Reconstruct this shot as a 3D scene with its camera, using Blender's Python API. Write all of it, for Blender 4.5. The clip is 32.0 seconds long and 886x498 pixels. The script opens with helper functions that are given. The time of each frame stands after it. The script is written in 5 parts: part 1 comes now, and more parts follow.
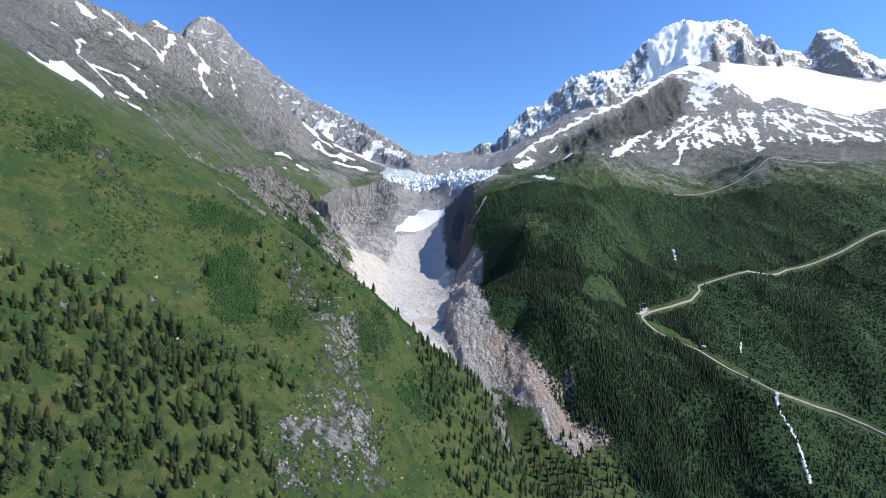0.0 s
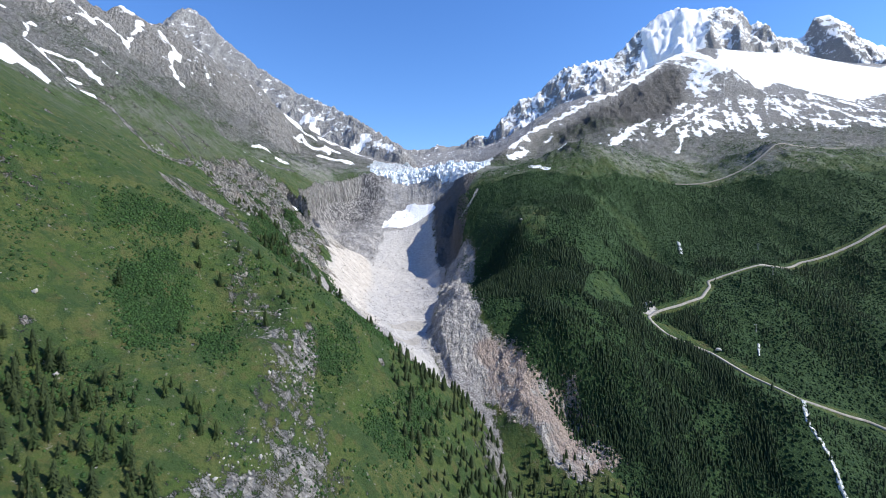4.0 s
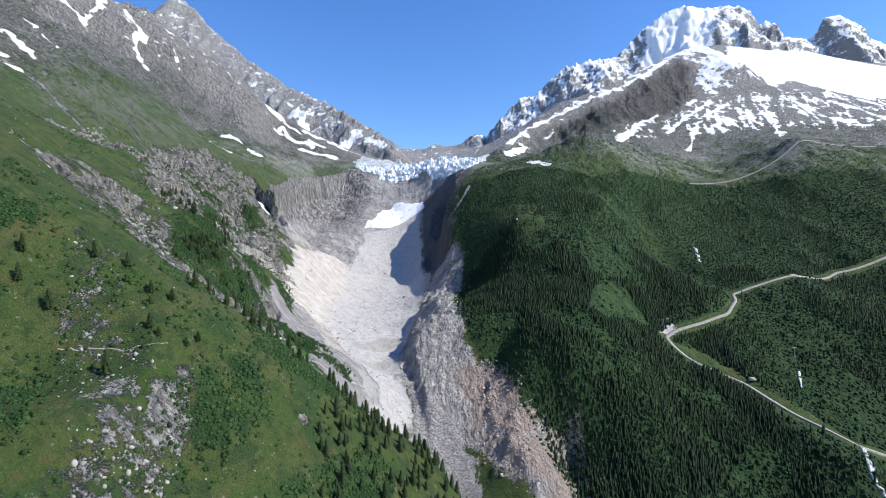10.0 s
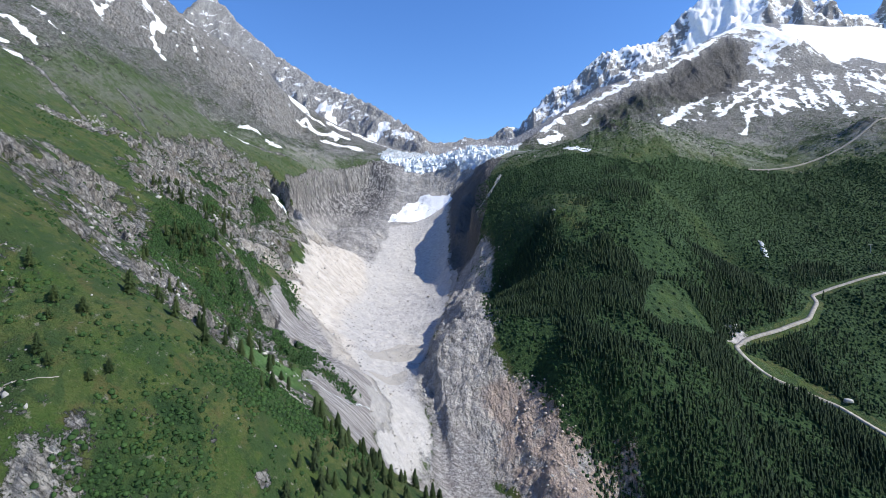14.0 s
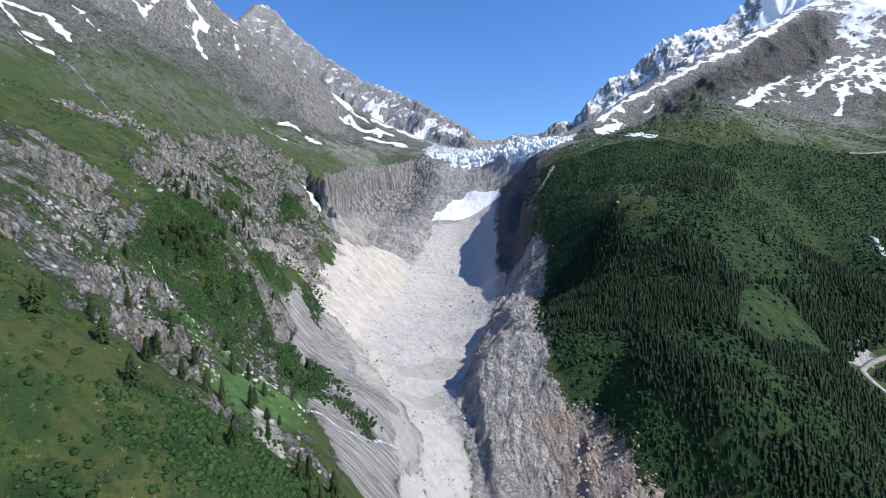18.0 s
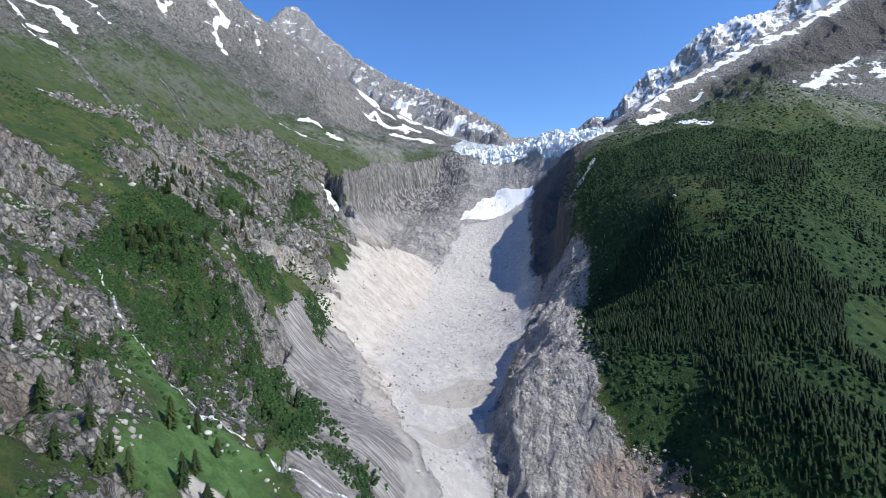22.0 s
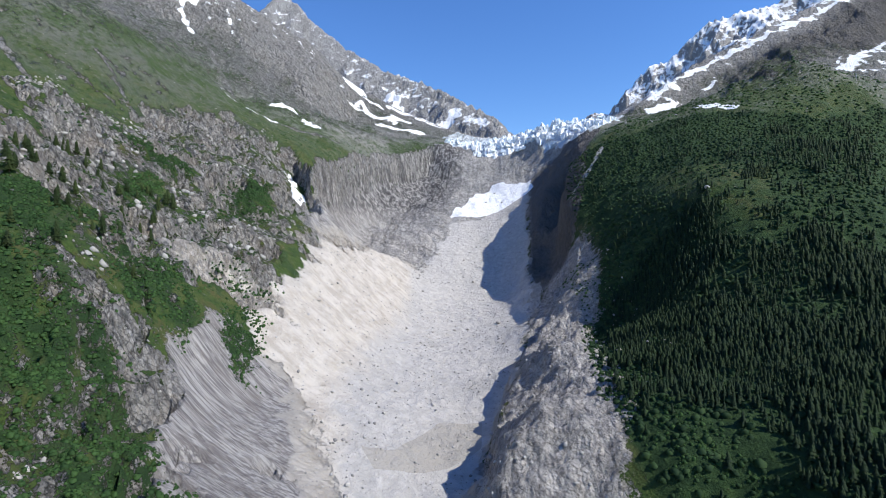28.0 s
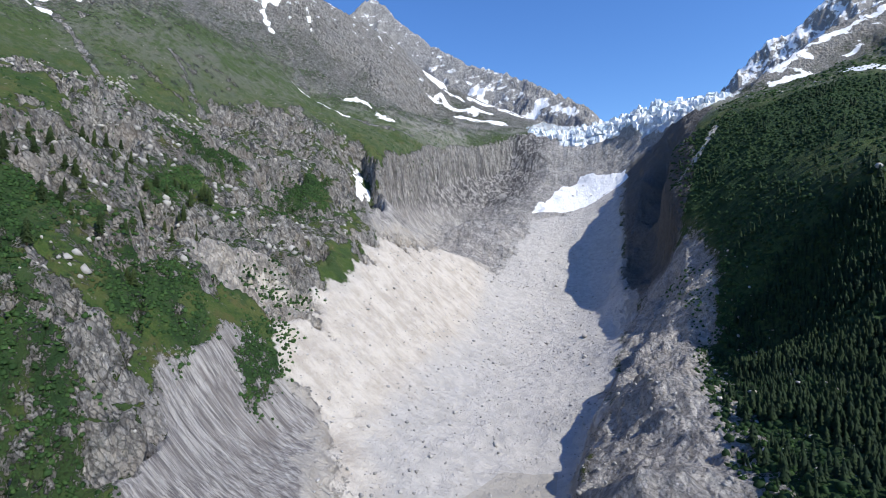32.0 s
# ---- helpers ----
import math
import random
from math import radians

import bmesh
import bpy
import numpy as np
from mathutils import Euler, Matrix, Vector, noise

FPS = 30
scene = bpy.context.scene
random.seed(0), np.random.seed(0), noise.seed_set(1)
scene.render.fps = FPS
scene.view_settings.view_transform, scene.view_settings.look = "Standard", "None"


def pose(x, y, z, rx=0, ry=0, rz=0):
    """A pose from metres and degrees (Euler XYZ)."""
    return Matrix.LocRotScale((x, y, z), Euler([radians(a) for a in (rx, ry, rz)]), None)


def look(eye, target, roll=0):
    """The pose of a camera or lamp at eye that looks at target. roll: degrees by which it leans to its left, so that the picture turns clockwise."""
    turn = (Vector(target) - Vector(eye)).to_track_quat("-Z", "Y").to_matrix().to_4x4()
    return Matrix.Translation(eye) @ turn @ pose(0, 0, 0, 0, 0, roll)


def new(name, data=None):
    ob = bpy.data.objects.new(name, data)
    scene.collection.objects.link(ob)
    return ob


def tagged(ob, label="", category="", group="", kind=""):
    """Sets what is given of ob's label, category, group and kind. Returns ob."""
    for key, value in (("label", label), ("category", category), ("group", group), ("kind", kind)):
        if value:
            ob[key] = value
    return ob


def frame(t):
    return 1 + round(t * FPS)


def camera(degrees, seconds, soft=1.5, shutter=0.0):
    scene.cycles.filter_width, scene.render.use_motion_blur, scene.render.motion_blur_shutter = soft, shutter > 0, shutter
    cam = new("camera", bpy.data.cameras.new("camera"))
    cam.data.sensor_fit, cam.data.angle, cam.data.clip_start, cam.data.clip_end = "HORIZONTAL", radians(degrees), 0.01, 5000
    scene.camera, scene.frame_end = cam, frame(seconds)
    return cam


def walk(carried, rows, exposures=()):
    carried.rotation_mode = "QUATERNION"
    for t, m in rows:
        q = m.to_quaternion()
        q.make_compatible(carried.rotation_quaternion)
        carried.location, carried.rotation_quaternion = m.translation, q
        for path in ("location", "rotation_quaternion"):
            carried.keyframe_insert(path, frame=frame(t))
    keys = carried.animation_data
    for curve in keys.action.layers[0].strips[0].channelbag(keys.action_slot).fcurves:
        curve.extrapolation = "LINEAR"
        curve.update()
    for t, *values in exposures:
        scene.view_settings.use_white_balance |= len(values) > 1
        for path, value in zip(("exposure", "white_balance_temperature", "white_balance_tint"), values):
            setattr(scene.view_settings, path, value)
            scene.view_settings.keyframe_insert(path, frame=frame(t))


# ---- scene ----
cam = camera(84.51, 32.0, 0.6)
PATH = [
    (0.0, 0.00, 0.00, 0.00, 90.495, -0.158, 3.532),
    (0.5, 0.68, 11.76, 0.29, 90.411, -0.219, 3.338),
    (1.0, 1.40, 23.55, 0.58, 90.328, -0.316, 3.235),
    (1.5, 2.25, 35.37, 0.87, 90.235, -0.457, 3.165),
    (2.0, 3.28, 47.26, 1.17, 90.168, -0.598, 3.084),
    (2.5, 4.59, 59.22, 1.45, 90.112, -0.793, 3.033),
    (3.0, 6.25, 71.25, 1.72, 90.057, -0.925, 3.000),
    (3.5, 8.22, 83.32, 2.02, 89.991, -1.020, 2.998),
    (5.5, 17.22, 131.63, 3.55, 90.012, -1.054, 2.942),
    (6.0, 19.38, 143.69, 3.91, 90.079, -0.842, 2.912),
    (6.5, 21.42, 155.74, 4.21, 90.117, -0.699, 2.851),
    (7.0, 23.39, 167.86, 4.46, 90.130, -0.582, 2.764),
    (7.5, 25.35, 180.13, 4.70, 90.140, -0.475, 2.667),
    (8.0, 27.34, 192.56, 4.97, 90.179, -0.417, 2.548),
    (8.5, 29.23, 204.94, 5.26, 90.199, -0.412, 3.958),
    (9.0, 31.03, 217.18, 5.44, 90.232, -0.386, 3.555),
    (9.5, 32.69, 229.18, 5.43, 90.221, -0.355, 3.243),
    (10.0, 34.25, 241.12, 5.33, 90.239, -0.362, 2.902),
    (10.5, 35.53, 253.07, 5.22, 90.238, -0.280, 2.898),
    (11.0, 36.46, 265.15, 5.16, 90.215, -0.142, 2.803),
    (11.5, 37.07, 277.42, 5.19, 90.128, -0.029, 2.763),
    (12.0, 37.41, 289.95, 5.26, 90.033, -0.024, 3.015),
    (12.5, 37.49, 302.54, 5.20, 89.906, -0.099, 2.906),
    (13.0, 37.46, 315.17, 4.91, 89.894, -0.180, 2.731),
    (13.5, 37.36, 327.56, 4.31, 89.836, -0.395, 4.576),
    (15.5, 36.68, 375.50, 1.04, 89.871, -0.694, 8.924),
    (16.0, 36.50, 387.28, 0.71, 89.905, -0.734, 9.210),
    (16.5, 36.22, 398.85, 0.82, 89.963, -0.856, 11.801),
    (17.0, 35.78, 410.21, 1.13, 89.956, -0.826, 12.006),
    (17.5, 35.18, 421.37, 1.45, 89.923, -0.742, 12.006),
    (18.0, 34.47, 432.39, 1.75, 89.925, -0.923, 12.632),
    (18.5, 33.65, 443.26, 2.02, 89.960, -0.934, 14.478),
    (19.0, 32.54, 454.00, 2.27, 89.977, -1.028, 15.082),
    (19.5, 31.08, 464.63, 2.50, 89.990, -1.103, 15.452),
    (20.0, 29.33, 475.24, 2.71, 90.030, -1.123, 15.707),
    (20.5, 27.40, 485.84, 2.89, 90.042, -1.143, 15.885),
    (21.0, 25.38, 496.46, 3.05, 90.048, -1.144, 15.991),
    (21.5, 23.30, 506.99, 3.23, 90.092, -1.151, 16.206),
    (22.0, 21.21, 517.40, 3.44, 90.098, -1.148, 16.343),
    (22.5, 19.24, 527.66, 3.65, 90.097, -1.165, 16.384),
    (23.0, 17.41, 537.93, 3.85, 90.107, -1.176, 16.389),
    (23.5, 15.71, 548.19, 4.06, 90.117, -1.188, 16.455),
    (24.0, 14.18, 558.50, 4.31, 90.132, -1.158, 16.505),
    (24.5, 12.88, 568.70, 4.56, 90.104, -1.132, 16.526),
    (25.0, 11.81, 578.91, 4.87, 90.094, -1.048, 16.383),
    (25.5, 10.91, 589.00, 5.21, 90.045, -1.038, 16.389),
    (27.5, 8.13, 629.45, 6.56, 89.977, -0.933, 16.154),
    (28.0, 7.74, 639.59, 6.92, 89.989, -0.873, 16.066),
    (28.5, 7.54, 649.72, 7.28, 89.950, -0.806, 16.116),
    (29.0, 7.30, 659.95, 7.71, 89.997, -0.997, 22.116),
    (29.5, 6.87, 670.20, 8.18, 89.966, -0.973, 24.713),
    (30.0, 6.17, 680.55, 8.68, 89.920, -0.907, 25.791),
    (30.5, 5.10, 690.94, 9.09, 89.893, -0.893, 26.155),
    (31.0, 3.62, 701.47, 9.33, 89.901, -0.914, 26.229),
    (31.5, 1.89, 711.90, 9.35, 89.860, -0.896, 26.309),
    (32.0, -0.00, 722.41, 9.31, 89.861, -0.822, 26.414),
]
walk(cam, [(t, pose(x, y, z, 0, 0, yaw) @ pose(0, 0, 0, up) @ pose(0, 0, 0, 0, 0, roll)) for t, x, y, z, up, roll, yaw in PATH],
     exposures=[(0.0, 0.58, 6550, 8), (32.0, 0.42, 6550, 8)])

# ---- light ----
SUN_EL, SUN_AZ = radians(42), radians(9)         # azimuth: how far behind the right-hand side
world = bpy.data.worlds.new("sky")
scene.world = world
world.use_nodes = True
wt = world.node_tree
sky = wt.nodes.new("ShaderNodeTexSky")
sky.sky_type, sky.sun_disc = "NISHITA", False
sun_way = Vector((math.cos(SUN_EL) * math.cos(SUN_AZ), -math.cos(SUN_EL) * math.sin(SUN_AZ), math.sin(SUN_EL)))
sky.sun_elevation, sky.sun_rotation = SUN_EL, math.atan2(sun_way.x, sun_way.y)
sky.altitude, sky.air_density, sky.dust_density, sky.ozone_density = 2500, 1.5, 0.1, 5.0
deep = wt.nodes.new("ShaderNodeHueSaturation")
deep.inputs["Hue"].default_value, deep.inputs["Saturation"].default_value, deep.inputs["Value"].default_value = 0.512, 1.2, 1.48
wt.links.new(sky.outputs[0], deep.inputs["Color"])
wt.links.new(deep.outputs[0], wt.nodes["Background"].inputs[0])
wt.nodes["Background"].inputs[1].default_value = 0.10
sun = new("sun", bpy.data.lights.new("sun", "SUN"))
sun.data.energy, sun.data.angle, sun.data.color = 4.2, radians(0.55), (1.0, 0.95, 0.87)
sun.matrix_world = look(sun_way * 1000, (0, 0, 0))


# ---- noise and shape functions ----
def hash2(ix, iy, seed):
    h = (ix.astype(np.int64) * 374761393 + iy.astype(np.int64) * 668265263 + seed * 982451653) & 0x7FFFFFFF
    h = ((h ^ (h >> 13)) * 1274126177) & 0x7FFFFFFF
    return ((h ^ (h >> 16)) & 0xFFFFFF) / float(0x1000000)


def perlin(x, y, seed=0):
    """Gradient noise, about -1 to 1, for arrays."""
    ix, iy = np.floor(x), np.floor(y)
    fx, fy = x - ix, y - iy
    u, v = fx * fx * fx * (fx * (fx * 6 - 15) + 10), fy * fy * fy * (fy * (fy * 6 - 15) + 10)
    total = []
    for dx, dy in ((0, 0), (1, 0), (0, 1), (1, 1)):
        a = hash2(ix + dx, iy + dy, seed) * 2 * np.pi
        total.append(np.cos(a) * (fx - dx) + np.sin(a) * (fy - dy))
    return 1.5 * ((total[0] * (1 - u) + total[1] * u) * (1 - v) + (total[2] * (1 - u) + total[3] * u) * v)


def fbm(x, y, size, octaves=4, seed=0, gain=0.5):
    out, amp = 0, 1.0
    for k in range(octaves):
        out = out + amp * perlin(x / size, y / size, seed + k)
        size, amp = size / 2.03, amp * gain
    return out


def ridged(x, y, size, octaves=4, seed=0, gain=0.5):
    """Sharp crests, 0 to about 1."""
    out, amp, norm = 0, 1.0, 0
    for k in range(octaves):
        out = out + amp * (1 - np.abs(perlin(x / size, y / size, seed + k))) ** 2
        norm, size, amp = norm + amp, size / 2.07, amp * gain
    return out / norm


def ease(a, b, x):
    s = np.clip((x - a) / (b - a), 0, 1)
    return s * s * (3 - 2 * s)


def inside(x, y, outline, soft):
    """1 inside the outline in the plan, 0 outside, with an edge of that width."""
    p = np.array(outline, float)
    best, odd = np.full(x.shape, 1e18), np.zeros(x.shape, bool)
    for (ax, ay), (bx, by) in zip(p, np.roll(p, -1, 0)):
        ex, ey = bx - ax, by - ay
        s = np.clip(((x - ax) * ex + (y - ay) * ey) / (ex * ex + ey * ey), 0, 1)
        best = np.minimum(best, (x - ax - s * ex) ** 2 + (y - ay - s * ey) ** 2)
        if ay != by:
            odd ^= ((ay > y) != (by > y)) & (x < ax + (y - ay) / ey * ex)
    d = np.sqrt(best) * np.where(odd, 1, -1)
    return ease(-soft, soft, d)


def along(x, y, line):
    """Distance to a line in the plan, how far along it, and its height there."""
    p = np.array(line, float)
    best, run, high = np.full(x.shape, 1e18), np.zeros(x.shape), np.zeros(x.shape)
    start = 0.0
    for a, b in zip(p[:-1], p[1:]):
        e = b[:2] - a[:2]
        size = float(np.hypot(*e))
        s = np.clip(((x - a[0]) * e[0] + (y - a[1]) * e[1]) / size ** 2, 0, 1)
        d = (x - a[0] - s * e[0]) ** 2 + (y - a[1] - s * e[1]) ** 2
        near = d < best
        best = np.where(near, d, best)
        run = np.where(near, start + s * size, run)
        if len(a) > 2:
            high = np.where(near, a[2] + s * (b[2] - a[2]), high)
        start += size
    return np.sqrt(best), run, high


# ---- the lie of the land: break lines of the slopes, as x, y, height ----
LAND = dict(
    gorge=[(-82, 890, -156), (-62, 850, -172), (-20, 800, -225), (10, 740, -275), (60, 640, -340), (170, 450, -410), (350, 200, -470), (500, -200, -520), (600, -900, -560)],
    debris_floor=[(-110, 950, -132), (-112, 1037, -126), (-108, 1150, -112), (-104, 1284, -94), (-150, 1400, -62), (-180, 1500, -15), (-190, 1600, 45), (-200, 1690, 92)],
    floor_left=[(-165, 969, -108), (-175, 1060, -104), (-190, 1180, -92), (-215, 1290, -70), (-250, 1400, -30), (-250, 1500, 15), (-245, 1600, 60)],
    floor_right=[(-58, 950, -148), (-66, 1040, -136), (-68, 1140, -116), (-62, 1299, -84), (-95, 1400, -60), (-105, 1500, -15), (-110, 1600, 55), (-108, 1742, 138)],
    scree_foot=[(-135, 880, -128), (-150, 850, -118), (-174, 910, -104), (-204, 923, -93)],
    scree_top=[(-208, 832, -78), (-223, 885, -66), (-240, 925, -44), (-262, 981, -24), (-305, 949, 14), (-290, 1080, 10), (-300, 1180, 20), (-330, 1290, 40)],
    slab=[(-137, 706, -88), (-160, 760, -82), (-175, 800, -80), (-224, 857, -46), (-240, 910, -37), (-105, 798, -115), (-95, 850, -140)],
    stream_meadow=[(-190, 722, -60), (-250, 776, -20), (-310, 773, 32), (-123, 683, -95), (-210, 674, -15)],
    left_crags=[(-233, 826, -26), (-264, 829, 12), (-311, 836, 58), (-323, 824, 63), (-370, 1008, 69), (-429, 969, 121), (-474, 951, 163), (-491, 930, 162), (-577, 955, 190), (-430, 974, 152), (-581, 1182, 183), (-664, 1056, 228)],
    wall_top=[(-353, 1270, 76), (-385, 1329, 128), (-450, 1448, 180), (-440, 1589, 195), (-430, 1700, 215), (-400, 1800, 235), (-350, 1900, 280)],
    wall_mid=[(-362, 1335, 52), (-395, 1400, 58), (-408, 1470, 76), (-402, 1590, 105), (-378, 1700, 140)],
    wall_foot=[(-275, 1348, 0), (-340, 1424, 6), (-312, 1520, 38), (-275, 1620, 75), (-270, 1700, 100), (-240, 1790, 140)],
    terrace=[(-517, 1453, 222), (-520, 1600, 262), (-520, 1750, 300), (-480, 1900, 325), (-400, 2050, 345), (-669, 1189, 298), (-685, 1512, 330), (-753, 1847, 393), (-841, 2197, 455)],
    ice_step=[(-260, 1840, 190), (-180, 1860, 215), (-110, 1830, 215), (-330, 1940, 285), (-194, 1960, 296), (-80, 1880, 298), (30, 1800, 285), (55, 1875, 301), (-200, 2300, 330), (0, 2250, 340), (-250, 2700, 380), (-100, 3500, 560)],
    bluff=[(-45, 940, -125), (-21, 938, -103), (21, 974, -92), (35, 992, -90), (14, 1076, -84), (-7, 1062, -72), (60, 899, -108), (53, 889, -133), (-9, 902, -137), (17, 1174, -74), (54, 1143, -66), (-30, 1250, -62), (-40, 1340, -30)],
    right_wall_top=[(-25, 1400, 60), (-15, 1470, 108), (-19, 1504, 133), (-10, 1580, 175), (5, 1680, 225), (60, 1720, 255)],
    right_wall_foot=[(-72, 1420, -30), (-70, 1500, 10), (-78, 1580, 60), (-85, 1680, 120)],
    rubble=[(38, 858, -180), (38, 800, -230), (105, 783, -210), (74, 887, -148), (96, 876, -120), (125, 863, -120), (162, 849, -120), (170, 901, -98), (125, 921, -84), (104, 967, -77), (178, 968, -57), (199, 934, -76), (260, 850, -185), (270, 760, -285), (151, 826, -242), (142, 778, -262)],
    forest_spur=[(6, 1237, -28), (60, 1240, 18), (51, 956, -80), (160, 1024, -45), (129, 1190, 68), (256, 1124, 10), (273, 1456, 179), (100, 1450, 165), (404, 1693, 327), (384, 1638, 335), (459, 1743, 341), (282, 1880, 284), (180, 1760, 280)],
    road_side=[(341, 1016, -131), (345, 1013, -124), (412, 936, -185), (490, 820, -240), (511, 1148, -77), (658, 1187, -48), (1071, 1356, 52), (620, 882, -276), (683, 860, -302)],
    right_slopes=[(417, 1148, -41), (414, 1270, -40), (512, 1314, -4), (323, 1290, 114), (470, 1480, 110), (650, 1500, 90), (846, 1829, 244), (973, 1692, 325), (800, 1500, 110), (1300, 1700, 280)],
    right_ridge=[(640, 1110, -80), (760, 1010, -145), (830, 930, -215)],
    ravine=[(770, 1215, -85), (850, 1100, -190), (930, 1000, -270), (1060, 1160, -70), (1180, 1330, 30)],
    dark_valley=[ (494, 747, -311), (441, 712, -341), (373, 727, -351), (607, 762, -345), (900, 800, -300), (1300, 900, -200), (700, 300, -450)],
    spur_face=[(-201, 372, -71), (-228, 363, -73), (-265, 402, -8), (-297, 391, 12), (-151, 412, -88), (-162, 419, -78), (-144, 463, -66), (-192, 477, -64), (-117, 489, -112), (-267, 436, -7), (-318, 431, 40), (-143, 504, -47), (-128, 558, -36), (-152, 502, -60), (-89, 472, -130), (-70, 400, -190), (-130, 300, -150)],
    spur_crest=[(-398, 456, 150), (-367, 467, 122), (-364, 493, 112), (-338, 499, 100), (-303, 531, 80), (-220, 565, 28), (-190, 585, 2), (-181, 540, -14), (-168, 598, -22), (-122, 605, -54), (-87, 609, -84), (-200, 612, -5), (-170, 638, -28), (-131, 640, -66), (-102, 640, -86), (-45, 645, -136), (0, 650, -163), (50, 640, -232), (120, 620, -292), (220, 560, -370)],
    behind_spur=[(-175, 685, -48), (-140, 675, -72), (-105, 690, -105), (-60, 705, -160), (0, 720, -220), (60, 700, -290)],
    near_left=[(-300, 200, -30), (-250, 100, -90), (-200, 0, -140), (-350, 0, 40), (-600, 300, 230), (-600, 0, 230), (-120, 100, -210), (-150, 200, -165), (-700, 600, 330), (-900, 300, 480), (-500, 560, 205)],
    upper_left=[(-873, 1097, 431), (-900, 800, 430), (-774, 1131, 375), (-805, 1081, 359), (-810, 1239, 440), (-867, 1603, 526), (-835, 1707, 565), (-980, 1300, 560), (-1100, 1000, 600), (-1000, 1850, 640), (-791, 2215, 590)],
    cliff_base=[(581, 2230, 560), (719, 2137, 488), (950, 2300, 573), (1122, 2159, 472), (1442, 2126, 434), (1696, 2140, 454)],
    snowfield=[(1087, 2557, 722), (1342, 2571, 748), (1909, 2601, 700), (2058, 2560, 656), (1619, 3435, 1315), (2191, 3466, 1271), (2547, 3186, 1028), (1690, 3039, 1036), (2117, 2963, 930)],
    far_floor=[(-350, 2563, 440), (-900, 3000, 600), (600, 3200, 900), (900, 4000, 1000), (-600, 4200, 700), (-2600, 3000, 1100), (3200, 3200, 1100), (-3000, 1200, 1100), (2800, 1500, 500), (-2500, 0, 900), (2500, 0, -100), (1200, -1200, -450), (-1500, -1400, 400), (200, -1400, -520)],
)
# crest lines that stand above the land: crest, steepness of the flanks, roughness, steepening
CRESTS = dict(
    pale_peak=([(-3358, 3866, 1905), (-2896, 3892, 1807), (-2642, 3905, 1804), (-2493, 4013, 1919), (-2437, 4066, 2023), (-2355, 4070, 2060), (-2273, 4075, 2069), (-2137, 4032, 1958), (-1971, 3942, 1770), (-1778, 3852, 1606), (-1546, 3715, 1400), (-1360, 3575, 1267), (-1128, 3388, 1089), (-841, 3204, 930), (-615, 3016, 776), (-453, 2875, 657), (-349, 2781, 575)], 1.05, 60, 0.0),
    grey_ridge=([(-1494, 1116, 687), (-1286, 1327, 778), (-1230, 1411, 790), (-1170, 1484, 792), (-1145, 1545, 792), (-1137, 1586, 790), (-1116, 1637, 818), (-1081, 1689, 803), (-1063, 1740, 805), (-1031, 1792, 811), (-960, 1946, 759), (-881, 2081, 717), (-788, 2206, 611)], 0.95, 34, 0.0016),
    snow_dome=([(-43, 4699, 977), (120, 4707, 1094), (216, 4712, 1061), (359, 4670, 1229), (521, 4678, 1382), (638, 4684, 1397), (789, 4692, 1555), (923, 4699, 1660), (1137, 4710, 1733), (1323, 4720, 1731), (1473, 4778, 1834), (1654, 4837, 2043), (1818, 4846, 2167), (2037, 4857, 2273), (2254, 4869, 2238), (2526, 4883, 2268), (2607, 4838, 2221), (2684, 4792, 2058), (2764, 4797, 2089), (2890, 4754, 1906)], 1.3, 80, 0.0),
    rock_tower=([(2890, 4754, 1906), (3093, 4715, 1873), (3199, 4720, 2044), (3329, 4727, 2079), (3485, 4735, 2014), (3525, 4738, 1878), (3573, 4691, 1846), (3776, 4652, 1731), (4245, 4478, 1480)], 1.5, 60, 0.0),
    back_range=([(-696, 4713, 995), (-533, 4722, 960), (-370, 4731, 948), (-261, 4737, 1001), (-153, 4743, 956), (-16, 4750, 987), (119, 4758, 953)], 1.1, 50, 0.0),
    dark_cliff=([(1238, 2865, 1081), (1039, 2754, 976), (792, 2591, 827), (553, 2428, 685), (339, 2267, 554), (168, 2058, 401)], 0.9, 25, 0.0005),
)
# lines and outlines in the plan
ROAD = [(690, 850, -300), (666, 866, -294), (620, 882, -276), (560, 868, -255), (504, 853, -233), (456, 893, -210), (419, 942, -182), (385, 952, -172), (353, 961, -160), (336, 985, -146), (336, 1006, -133), (355, 1022, -121), (410, 1045, -113), (465, 1075, -105), (505, 1124, -85), (511, 1149, -75), (550, 1166, -70), (599, 1180, -62), (667, 1201, -41), (784, 1276, -10), (945, 1315, 24), (1071, 1357, 52), (1250, 1400, 80)]
TRACK = [(640, 1610, 190), (808, 1640, 204), (901, 1652, 249), (1049, 1690, 307), (1250, 1760, 340)]
STREAM = [(-262, 742, 0), (-228, 727, -30), (-208, 724, -43), (-192, 720, -57), (-171, 717, -67), (-160, 720, -77), (-147, 724, -87), (-136, 726, -94), (-118, 735, -104), (-98, 752, -122), (-84, 780, -142)]
FALLS = [(509, 856, -232), (500, 840, -240), (482, 806, -255), (490, 782, -280), (484, 756, -301), (476, 724, -330)]
NODES = np.array([p for line in LAND.values() for p in line], float)


